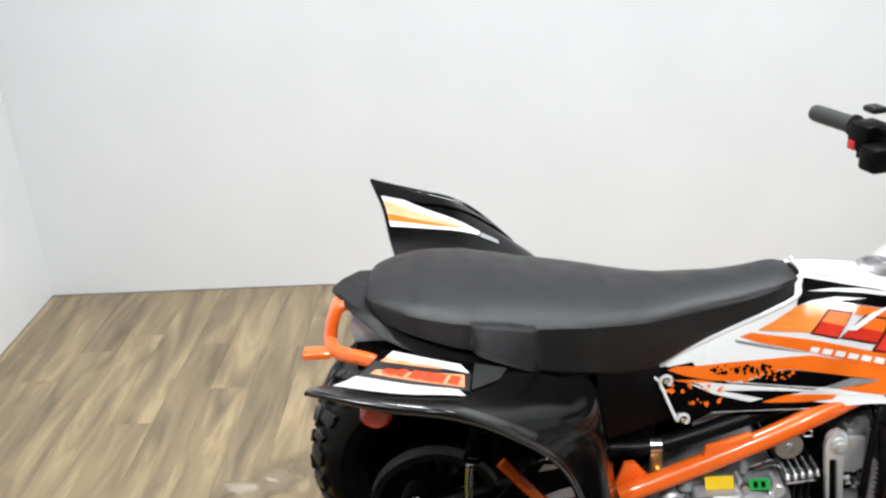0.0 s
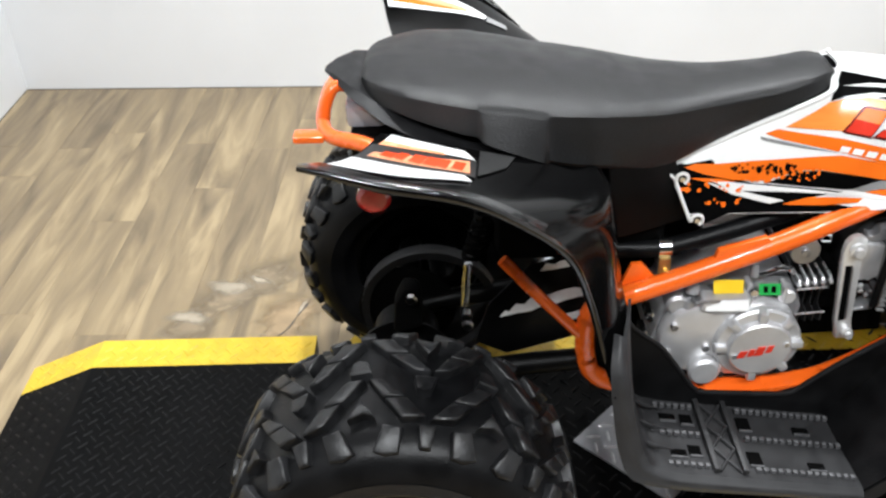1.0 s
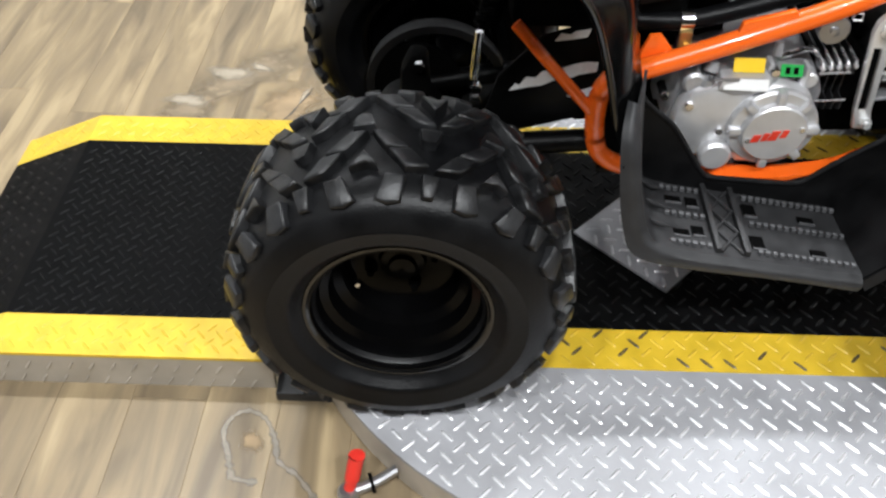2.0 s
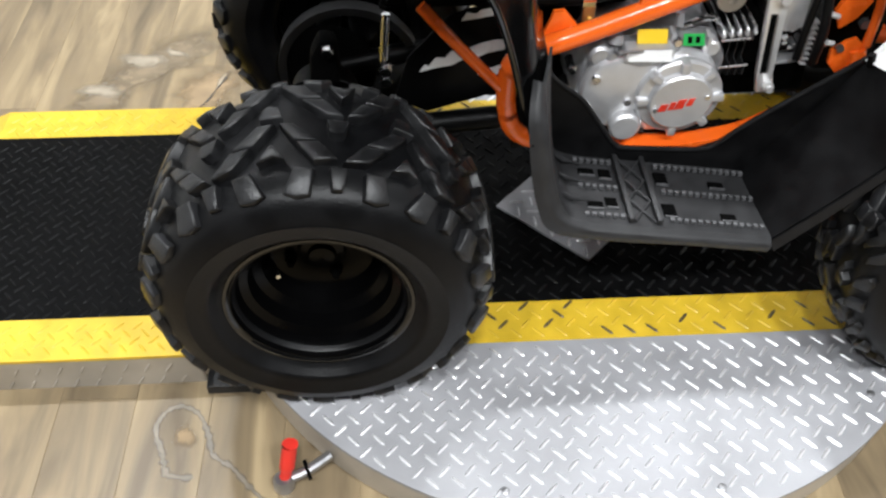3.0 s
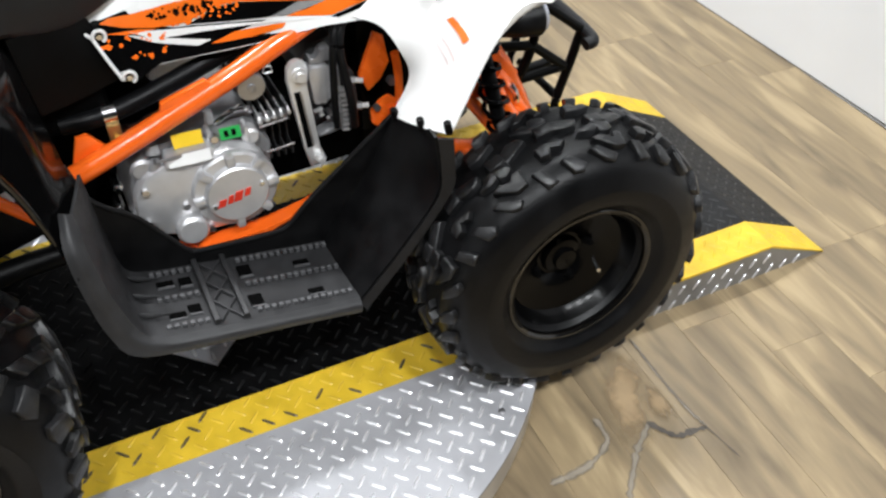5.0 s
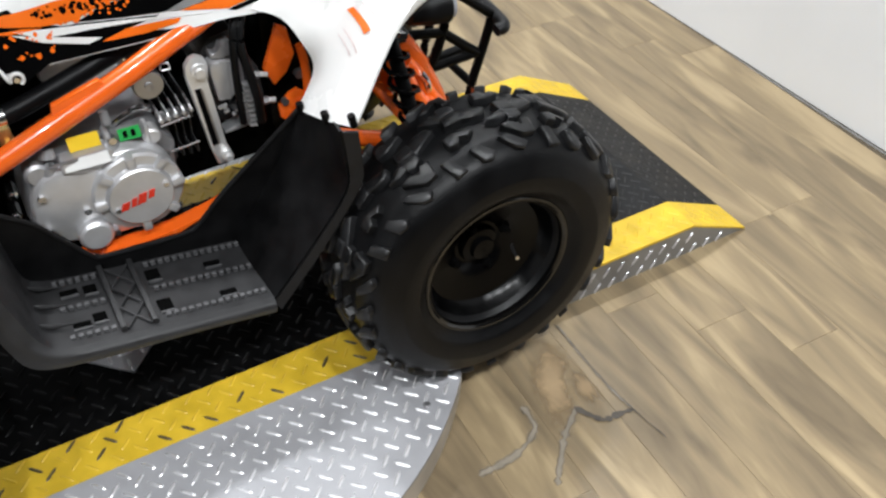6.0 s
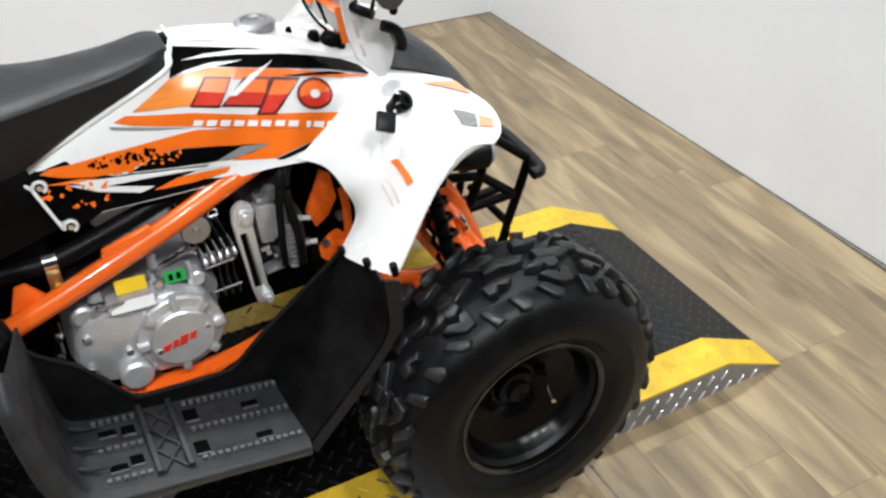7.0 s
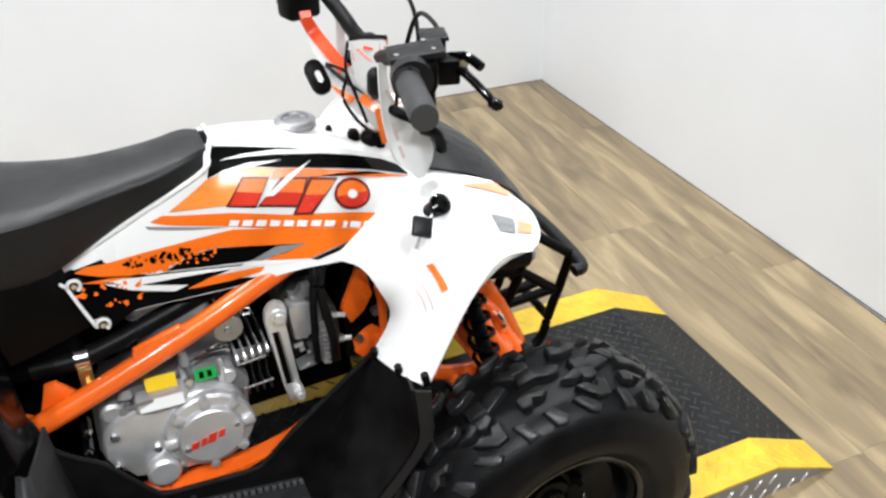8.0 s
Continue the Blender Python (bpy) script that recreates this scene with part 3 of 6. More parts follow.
def wheel(centre, radius, half, bead, pitches, side, blocks, dish, valve, steps):
    """side: -1 where the outer face looks towards the viewer's side."""
    cx, cy, cz = centre
    o = side
    lip = half * 0.80
    prof = [(bead - 0.004, -lip), (bead + 0.012, -lip), (bead + 0.016, -lip + 0.005), (bead + 0.010, -lip + 0.010), (bead, -lip + 0.012), (bead - 0.004, -lip + 0.03), (bead - 0.018, -lip + 0.036), (bead - 0.02, 0.0),
            (bead - 0.018, lip - 0.036), (bead - 0.004, lip - 0.03), (bead, lip - 0.012), (bead + 0.010, lip - 0.010), (bead + 0.016, lip - 0.005), (bead + 0.012, lip), (bead - 0.004, lip),
            (bead - 0.008, lip - 0.014), (bead - 0.012, lip - 0.034), (bead - 0.026, lip - 0.040), (bead - 0.030, lip - 0.07)]
    # the stepped dish down to the disc and its small hub, on the outer side of the barrel
    d = lip - dish
    prof = prof[:15] + [(bead - a, lip - dish * b) for a, b in steps] + [(0.034, d), (0.031, d + 0.010), (0.020, d + 0.012), (0.018, d + 0.020), (0.002, d + 0.022), (0.002, d - 0.012), (0.030, d - 0.012), (bead - 0.052, -lip + 0.03), (bead - 0.012, -lip + 0.02)]
    prof = [(r, w * o) for r, w in prof]
    rim = part("wheel", lathe(prof, centre, "y", 56, True), RIM, atv, "black pressed steel wheel", angle=28)
    tyre = part("tyre", tyre_mesh(radius - 0.014, half, bead), RUBBER, atv, "black knobbly off-road tyre", angle=75)
    tyre.location = centre
    for k in range(pitches):
        for s in (-1, 1):
            for me in blocks[s]:
                ob = new("tread_block", me)
                ob.parent = tyre
                ob.matrix_basis = Matrix.Rotation(2 * math.pi * (k + (0.5 if s > 0 else 0.0)) / pitches, 4, "Y")
    for k in range(4):
        a = radians(20 + 90 * k)
        at = (cx + 0.048 * math.cos(a), cy + o * d, cz + 0.048 * math.sin(a))
        part("wheel_nut", lathe([(0.009, 0), (0.009, o * 0.008), (0.006, o * 0.010), (0.005, o * 0.018), (0.001, o * 0.018)], at, "y", 6), NEAR_BLACK, rim)
    part("rim_lip", lathe([(bead - 0.002, o * lip), (bead + 0.001, o * (lip + 0.003)), (bead + 0.005, o * (lip + 0.003)), (bead + 0.007, o * (lip + 0.001)), (bead + 0.002, o * (lip - 0.002))], centre, "y", 64, True), LACQUER, rim)
    a = radians(valve)
    vx, vz = math.cos(a), math.sin(a)
    part("valve", tube([(cx + (bead - 0.046) * vx, cy + o * (d + 0.004), cz + (bead - 0.046) * vz), (cx + (bead - 0.056) * vx, cy + o * (d + 0.034), cz + (bead - 0.056) * vz)], 0.0035, seg=8), CHROME, rim, "bright valve cap")
    return rim


REAR_LUGS = {s: [tread_block_mesh(p, s, 0.227, 0.120, 9, 0.0145) for p in REAR_BLOCKS] for s in (-1, 1)}
FRONT_LUGS = {s: [tread_block_mesh(p, s, 0.228, 0.094, 9, 0.012) for p in FRONT_BLOCKS] for s in (-1, 1)}
REAR_Z, FRONT_Z = DECK + 0.236, DECK + 0.232
for side in (-1, 1):
    x, y, z = one([(0.010, -0.318, 0)], side)[0]
    wheel((x, y, REAR_Z), 0.241, 0.120, 0.122, 9, side, REAR_LUGS, 0.105, 200, REAR_STEPS)
    x, y, z = one([(0.976, -0.345, 0)], side)[0]
    wheel((x, y, FRONT_Z), 0.242, 0.094, 0.120, 9, side, FRONT_LUGS, 0.062, -30, FRONT_STEPS)

# ---- seat and tail ----
SEAT = [(-0.030, .824, .036, .819, .036, .810), (-0.014, .834, .074, .826, .078, .806), (0.04, .838, .114, .827, .120, .797), (0.10, .836, .130, .821, .138, .783), (0.122, .8345, .132, .8185, .140, .778), (0.134, .8335, .130, .816, .152, .772),
        (0.17, .830, .128, .811, .155, .757), (0.207, .8235, .126, .803, .151, .741), (0.219, .821, .125, .8015, .139, .737), (0.25, .817, .121, .798, .134, .728), (0.30, .809, .112, .792, .122, .717), (0.38, .797, .090, .783, .094, .704), (0.46, .798, .066, .784, .068, .730), (0.54, .806, .055, .793, .058, .763), (0.59, .815, .044, .806, .050, .785), (0.612, .813, .032, .807, .038, .793)]


def seat_rings():
    keys = [spline([(s[0], s[k], 0) for s in SEAT], 4) for k in range(1, 6)]
    for i in range(len(keys[0])):
        x = keys[0][i].x
        zt, w, ze, w2, zb = [keys[k][i].y for k in range(5)]
        side = lambda k: (w + (w2 - w) * k, ze + (zb - ze) * k)
        half = [(0, zt), (0.35 * w, zt - 0.001), (0.7 * w, zt - 0.35 * (zt - ze)), (0.93 * w, ze + 0.004), (w, ze - 0.001), side(0.12), side(0.5), side(0.9), (w2 * 0.95, zb), (0, zb)]
        ring = [(x, YC - y, z) for y, z in half] + [(x, YC + y, z) for y, z in half[-2:0:-1]]
        yield ring


part("seat", loft(list(seat_rings())), VINYL, atv, "black grained vinyl seat", angle=40)

TAIL = [(-0.082, .008, .822, .819), (-0.068, .034, .825, .816), (-0.045, .075, .822, .806), (0.0, .116, .806, .786), (0.06, .141, .786, .764), (0.12, .156, .766, .742), (0.20, .158, .742, .708)]
part("tail_cover", loft([[(x, YC - w, zb + 0.4 * (zt - zb)), (x, YC - 0.8 * w, zt), (x, YC + 0.8 * w, zt), (x, YC + w, zb + 0.4 * (zt - zb)), (x, YC + 0.85 * w, zb), (x, YC - 0.85 * w, zb)] for x, w, zt, zb in TAIL]), GREY_PL, atv, "dark grey plastic tail cover")
bm = tube([(0.04, -0.17, .765), (-0.02, -0.125, .772), (-0.07, -0.085, .765), (-0.085, -0.045, .765), (-0.088, YC, .765), (-0.085, 0.075, .765), (-0.07, 0.115, .765), (-0.02, 0.155, .772), (0.04, 0.20, .765)], 0.0105)
add_tube(bm, [(-0.084, -0.045, .768), (-0.080, -0.040, .79), (-0.066, -0.03, .812), (-0.04, -0.02, .806)], 0.0085)
add_box(bm, -0.122, -0.08, -0.092, -0.066, .758, .768, bevel=0.003)
part("grab_bar", bm, ORANGE, atv, "orange rear grab bar")
bm = box(-0.055, 0.0, -0.04, 0.05, .752, .792, bevel=0.008)
part("tail_light", bm, CLEAR, atv, "clear and red tail light")
part("light_bracket", box(-0.05, 0.05, -0.06, 0.07, .715, .752, bevel=0.006), MATT, atv)

# ---- rear fenders ----
REAR_FENDER = [
    [(0.000, -0.135, .795), (-0.020, -0.215, .812), (-0.040, -0.300, .845), (-0.068, -0.372, .882)],
    [(0.060, -0.140, .783), (0.048, -0.220, .800), (0.030, -0.300, .825), (0.015, -0.364, .852)],
    [(0.120, -0.142, .770), (0.113, -0.220, .787), (0.105, -0.295, .808), (0.090, -0.353, .829)],
    [(0.185, -0.138, .752), (0.178, -0.215, .765), (0.168, -0.285, .779), (0.150, -0.333, .789)],
    [(0.245, -0.125, .732), (0.248, -0.190, .740), (0.240, -0.255, .738), (0.220, -0.302, .716)],
    [(0.295, -0.120, .712), (0.298, -0.165, .706), (0.288, -0.225, .680), (0.259, -0.272, .616)],
    [(0.318, -0.165, .580), (0.312, -0.195, .565), (0.302, -0.235, .545), (0.284, -0.270, .520)],
    [(0.328, -0.225, .492), (0.322, -0.250, .488), (0.312, -0.280, .484), (0.297, -0.300, .480)],
]


def on_grid(grid, u, v):
    """The point of a grid at u (along the rows' order) and v, both from 0 to 1."""
    h, w = len(grid) - 1, len(grid[0]) - 1
    j, i = min(int(u * h), h - 1), min(int(v * w), w - 1)
    a, b = u * h - j, v * w - i
    return grid[j][i] * (1 - a) * (1 - b) + grid[j + 1][i] * a * (1 - b) + grid[j][i + 1] * (1 - a) * b + grid[j + 1][i + 1] * a * b


def grid_decal(grid, corners, lift, nu=14, nv=4):
    """A flat sticker on a grid surface: its corners as (u, v), taken round, lifted off the surface."""
    rows = []
    for j in range(nv + 1):
        row = []
        for i in range(nu + 1):
            a, b = i / nu, j / nv
            c = [Vector(q) for q in corners]
            uv = c[0] * (1 - a) * (1 - b) + c[1] * a * (1 - b) + c[2] * a * b + c[3] * (1 - a) * b
            p = on_grid(grid, uv.x, uv.y)
            e = 0.01
            du = on_grid(grid, min(uv.x + e, 1), uv.y) - on_grid(grid, max(uv.x - e, 0), uv.y)
            dv = on_grid(grid, uv.x, min(uv.y + e, 1)) - on_grid(grid, uv.x, max(uv.y - e, 0))
            n = du.cross(dv).normalized()
            n = n if n.z > 0 else -n
            row.append(p + n * lift)
        rows.append(row)
    return add_sheet(bmesh.new(), rows, 0.0006)


for side in (-1, 1):
    low = 0.0 if side < 0 else 0.022   # the far fender hangs a little lower
    rows = both([[(x, y, z - low * k / 3 * (1 - j / 7)) for k, (x, y, z) in enumerate(r)] for j, r in enumerate(REAR_FENDER)], side)
    grid = surface(rows, 6, 5)
    fender = part("rear_fender", add_sheet(bmesh.new(), grid, 0.0035 if side < 0 else -0.0035), GLOSS, atv, "glossy black rear fender", angle=60)
    edge = [r[-1] for r in rows]
    part("rolled_edge", tube(edge[:-1], [(0.0075 - 0.0038 * k / 35) * min(1.0, 0.25 + k / 7) for k in range(36)], n=5, seg=12), LACQUER, fender)
    near = (("white_sticker", [(0.035, 0.03), (0.255, 0.085), (0.288, 0.205), (0.030, 0.135)], STK_WHITE, 0.0022),
            ("orange_fade", [(0.030, 0.135), (0.200, 0.168), (0.205, 0.200), (0.025, 0.20)], STK_PALE, 0.0024),
            ("dark_band", [(0.010, 0.205), (0.292, 0.215), (0.296, 0.50), (0.008, 0.48)], STK_DARK, 0.0020),
            ("orange_band", [(0.035, 0.335), (0.274, 0.250), (0.282, 0.455), (0.030, 0.415)], STK_PALE, 0.0027),
            ("white_sticker", [(0.006, 0.49), (0.270, 0.500), (0.290, 0.585), (0.004, 0.76)], STK_WHITE, 0.0022),
            ("grey_sticker", [(0.297, 0.03), (0.395, 0.02), (0.375, 0.20), (0.302, 0.46)], STK_DARK, 0.0018))
    far = (("white_sticker", [(0.012, 0.46), (0.34, 0.50), (0.35, 0.55), (0.012, 0.90)], STK_WHITE, 0.0020),
           ("orange_stripe", [(0.012, 0.61), (0.27, 0.53), (0.28, 0.56), (0.012, 0.76)], STK_PALE, 0.0026),
           ("orange_stripe", [(0.012, 0.52), (0.20, 0.52), (0.28, 0.53), (0.012, 0.60)], STK_ORANGE, 0.0026),
           ("grey_sticker", [(0.345, 0.48), (0.42, 0.47), (0.42, 0.53), (0.352, 0.55)], STK_GREY, 0.0018))
    for name, corners, mat, lift in (near if side < 0 else far) + (("fender_lip", [(0.0, 0.80), (0.50, 0.88), (0.50, 1.0), (0.0, 1.0)], LACQUER, 0.0035),):
        part(name, grid_decal(grid, corners, lift), mat, fender)
    for k, (w, v0, v1) in enumerate(((.034, .30, .40), (.024, .28, .41), (.034, .275, .42), (.036, .28, .43), (.026, .285, .44), (.030, .29, .44)) if side < 0 else ()):
        a = 0.058 + k * 0.036
        part("logo_bar", grid_decal(grid, [(a, v0), (a + w, v0 + 0.01), (a + w - 0.006, v1), (a - 0.005, v1 - 0.02)], 0.0034, 4, 3), STK_VERM, fender)
    part("reflector", lathe([(0.001, -0.010), (0.014, -0.008), (0.019, -0.003), (0.019, 0.006), (0.001, 0.006)], one([(0.002, -0.318, .812 if side < 0 else .760)], side)[0], "y", 24), RED_LENS, atv, "red side reflector")
    part("side_cover", sheet(both([[(0.300, -0.105, .715), (0.350, -0.085, .712), (0.400, -0.058, .700)], [(0.305, -0.110, .660), (0.352, -0.090, .658), (0.412, -0.066, .652)], [(0.312, -0.100, .600), (0.360, -0.085, .602), (0.428, -0.068, .612)]], side), -0.003 * side, 5, 5), MATT, atv, "black side cover")

# solid blocks; the shade under the seat is put into their colour
part("air_box", box(0.15, 0.40, -0.075, 0.105, .54, .705, bevel=0.02), NEAR_BLACK, atv)
part("air_duct", box(0.39, 0.47, -0.02, 0.10, .505, .66, bevel=0.006), NEAR_BLACK, atv)
part("under_tray", box(-0.02, 0.12, -0.10, 0.13, .695, .72, bevel=0.006), MATT, atv)

# ---- tank panels and cover ----
PANEL = [
    [(0.388, -0.086, .626), (0.388, -0.076, .650), (0.388, -0.066, .670), (0.388, -0.053, .690)],
    [(0.500, -0.095, .632), (0.500, -0.081, .680), (0.500, -0.068, .713), (0.500, -0.051, .743)],
    [(0.595, -0.104, .636), (0.595, -0.083, .698), (0.595, -0.065, .744), (0.595, -0.046, .786)],
    [(0.620, -0.107, .638), (0.620, -0.083, .706), (0.620, -0.057, .762), (0.620, -0.012, .815)],
    [(0.700, -0.118, .648), (0.700, -0.090, .708), (0.700, -0.062, .757), (0.700, -0.024, .803)],
    [(0.800, -0.125, .650), (0.800, -0.104, .694), (0.800, -0.079, .738), (0.800, -0.044, .779)],
    [(0.890, -0.138, .690), (0.890, -0.120, .712), (0.890, -0.100, .732), (0.890, -0.070, .752)],
]
PANEL_GRID = surface(PANEL, 6, 8)


def panel_point(x, z, side=-1, lift=0.0):
    """The point of the tank panel at this x and height."""
    h = len(PANEL_GRID) - 1
    xs = [row[0].x for row in PANEL_GRID]
    j = 0
    while j < h - 1 and xs[j + 1] < x:
        j += 1
    f = (x - xs[j]) / (xs[j + 1] - xs[j])
    col = [a.lerp(b, f) for a, b in zip(PANEL_GRID[j], PANEL_GRID[j + 1])]
    i = 0
    while i < len(col) - 2 and col[i + 1].z < z:
        i += 1
    a, b = col[i], col[i + 1]
    g = (z - a.z) / (b.z - a.z)
    p = a.lerp(b, g)
    t = (b - a).normalized()
    n = Vector((0, -t.z, t.y))
    p = p + n * lift
    p.x = x
    return Vector(p) if side < 0 else Vector(flipped(p))


def panel_decal(outline, lift, side=-1):
    """A sticker on the tank panel; its outline in (x, z), drawn with straight lines."""
    from mathutils.geometry import delaunay_2d_cdt
    pts = []
    for (x0, z0), (x1, z1) in zip(outline, outline[1:] + outline[:1]):
        n = max(1, int(math.hypot(x1 - x0, z1 - z0) / 0.012))
        pts += [Vector((x0 + (x1 - x0) * k / n, z0 + (z1 - z0) * k / n)) for k in range(n)]
    edges = [(k, (k + 1) % len(pts)) for k in range(len(pts))]
    lo_x, hi_x = min(p.x for p in pts), max(p.x for p in pts)
    lo_z, hi_z = min(p.y for p in pts), max(p.y for p in pts)
    inner = [Vector((lo_x + 0.012 * i, lo_z + 0.012 * j)) for i in range(1, int((hi_x - lo_x) / 0.012)) for j in range(1, int((hi_z - lo_z) / 0.012))]
    vs, es, fs, *rest = delaunay_2d_cdt(pts + inner, edges, [], 1, 1e-6)
    bm = bmesh.new()
    made = [bm.verts.new(panel_point(v.x, v.y, side, lift)) for v in vs]
    for f in fs:
        bm.faces.new([made[k] for k in f])
    for v in [v for v in bm.verts if not v.link_faces]:
        bm.verts.remove(v)
    return bm


COVER = [[(x, YC + (zy[0] - YC) * k, zy[1] + crown * (1 - k * k)) for k in (1, 0.6, 0, -0.6, -1)] for x, zy, crown in
         ((0.620, (-0.012, .815), .002), (0.66, (-0.018, .811), .004), (0.72, (-0.028, .799), .006), (0.80, (-0.044, .779), .010), (0.86, (-0.060, .761), .010), (0.90, (-0.072, .750), .006))]
part("tank_cover", sheet(COVER, -0.004, 6, 6), WHITE, atv, "white plastic tank cover")
cap_at = (0.747, YC + 0.01, .803)
cap = part("fuel_cap", lathe([(0.027, -0.012), (0.027, -0.004), (0.030, -0.002), (0.030, 0.003), (0.026, 0.006), (0.020, 0.007), (0.018, 0.003), (0.001, 0.003)], cap_at, "z", 32), STEEL, atv, "pale metal fuel cap", angle=20)

# ---- front fenders ----
FRONT_FENDER = [
    [(0.745, -0.122, .655), (0.815, -0.108, .702), (0.882, -0.086, .744), (0.940, -0.108, .738), (0.984, -0.135, .730)],
    [(0.778, -0.140, .641), (0.835, -0.158, .680), (0.885, -0.172, .716), (0.945, -0.186, .724), (1.013, -0.205, .708)],
    [(0.795, -0.163, .613), (0.830, -0.200, .642), (0.862, -0.245, .674), (0.915, -0.268, .710), (0.983, -0.272, .700)],
    [(0.807, -0.172, .569), (0.809, -0.218, .587), (0.822, -0.268, .615), (0.847, -0.302, .644), (0.900, -0.296, .705)],
    [(0.774, -0.178, .515), (0.776, -0.225, .532), (0.779, -0.270, .549), (0.784, -0.305, .563), (0.795, -0.330, .568)],
]
for side in (-1, 1):
    rows = both(FRONT_FENDER, side)
    grid = surface(rows, 6, 6)
    ff = part("front_fender", add_sheet(bmesh.new(), grid, -0.004 * -side), WHITE, atv, "white front fender", angle=60)
    for name, corners, mat in (
        ("orange_sticker", [(0.44, 0.37), (0.44, 0.415), (0.59, 0.555), (0.595, 0.515)], STK_ORANGE),
        ("orange_sticker", [(0.105, 0.715), (0.045, 0.925), (0.03, 0.995), (0.145, 0.965)], STK_PALE),
        ("grey_sticker", [(0.31, 0.77), (0.335, 0.875), (0.43, 0.87), (0.415, 0.79)], STK_GREY),
        ("orange_sticker", [(0.34, 0.895), (0.355, 0.96), (0.415, 0.955), (0.42, 0.88)], STK_PALE),
        ("pale_print", [(0.53, 0.34), (0.53, 0.345), (0.675, 0.51), (0.675, 0.503)], PRINT),
        ("pale_print", [(0.55, 0.30), (0.55, 0.305), (0.68, 0.46), (0.68, 0.454)], PRINT),
        ("pale_print", [(0.44, 0.47), (0.44, 0.475), (0.53, 0.57), (0.53, 0.564)], PRINT),
    ):
        part(name, grid_decal(grid, corners, 0.002, 6, 6), mat, ff)
    for k in range(3):
        v = 0.05 + 0.44 * k
        p = on_grid(grid, 0.985, v)
        part("rivet", tube([p + Vector((0.0, 0.004 * side, -0.006)), p + Vector((-0.004, 0.004 * side, 0.012))], 0.0055, seg=10), MATT, ff)
    bm = add_sheet(bmesh.new(), PANEL_GRID, -0.003)
    bmesh.ops.bisect_plane(bm, geom=list(bm.verts) + list(bm.edges) + list(bm.faces), plane_co=(0.387, 0, .691), plane_no=(-0.084, 0, -0.046), clear_outer=True)
    bmesh.ops.holes_fill(bm, edges=[e for e in bm.edges if e.is_boundary], sides=0)
    if side > 0:
        for v in bm.verts:
            v.co = Vector(flipped(v.co))
    panel = part("tank_panel", bm, WHITE, atv, "white tank panel with orange and black graphics", angle=50)

part("nose_cover", sheet([[(0.90, YC + 0.105 * k, .772 - 0.02 * abs(k)) for k in (-1, -0.5, 0, 0.5, 1)], [(0.96, YC + 0.125 * k, .757 - 0.02 * k * k) for k in (-1, -0.5, 0, 0.5, 1)], [(1.03, YC + 0.12 * k, .712 - 0.02 * k * k) for k in (-1, -0.5, 0, 0.5, 1)], [(1.085, YC + 0.09 * k, .645 - 0.02 * k * k) for k in (-1, -0.5, 0, 0.5, 1)]], -0.004), GREY_PL, atv, "dark grey nose cover")
for side in (-1, 1):
    y = -0.11 if side < 0 else 2 * YC + 0.11
    lamp = part("headlight", lathe([(0.020, -0.055), (0.028, -0.02), (0.031, 0.010), (0.028, 0.013), (0.001, 0.013)], (1.046, y, .580), "x", 28), GREY_PL, atv, "dark grey headlight housing")
    part("lens", lathe([(0.027, 0.0), (0.025, 0.006), (0.014, 0.010), (0.001, 0.011)], (1.060, y, .580), "x", 28), CLEAR, lamp)

# ---- footwells ----
def tz(x):
    """Height of the tray's floor."""
    return .307 + (0.66 - x) * 0.15


TRAY_IN = [(.313, -.252, .545), (.318, -.288, .493), (.329, -.303, .431), (.350, -.311, .368), (.385, -.313, .3505), (.43, -.313, tz(.43)), (.54, -.313, tz(.54)), (.657, -.313, tz(.657))]
TRAY_OUT = [(.297, -.250, .550), (.290, -.286, .512), (.296, -.303, .448), (.308, -.314, .386), (.331, -.319, .340), (.40, -.320, .3195), (.54, -.320, .301), (.656, -.320, .282)]
TRAY = [[p, (p[0] + 0.55 * (q - p[0]), (p[1] - 0.166) / 2, p[2] - 0.002), (q, -.166, p[2] - 0.004)] for p, q in zip(TRAY_IN, (.335, .338, .343, .353, .385, .43, .54, .657))]
LIP = [[a, ((a[0] + b[0]) / 2, min(a[1], b[1]) - 0.005, (a[2] + b[2]) / 2 + 0.004), b] for a, b in zip(TRAY_IN, TRAY_OUT)]
GUARD = [[(.655, -.166, .302), (.690, -.168, .353), (.725, -.170, .405), (.755, -.173, .458), (.784, -.176, .512)],
         [(.656, -.240, .303), (.706, -.245, .368), (.754, -.249, .430), (.776, -.251, .487), (.792, -.252, .546)],
         [(.657, -.315, .300), (.727, -.325, .393), (.778, -.331, .470), (.781, -.333, .525), (.777, -.332, .571)]]
GUARD_RIM = [GUARD[2], [(.664, -.322, .288), (.737, -.330, .386), (.795, -.338, .478), (.799, -.340, .525), (.797, -.339, .569)]]
KICK_TOP = [(0.318, .56), (0.335, .50), (0.354, .478), (0.375, .461), (0.393, .443), (0.430, .388), (0.448, .364), (0.465, .357), (0.575, .350), (0.605, .361), (0.649, .403), (0.784, .510)]
KICK = [(0.325, .40)] + KICK_TOP + [(0.802, .505), (0.750, .405), (0.672, .300), (0.43, .325), (0.36, .345)]
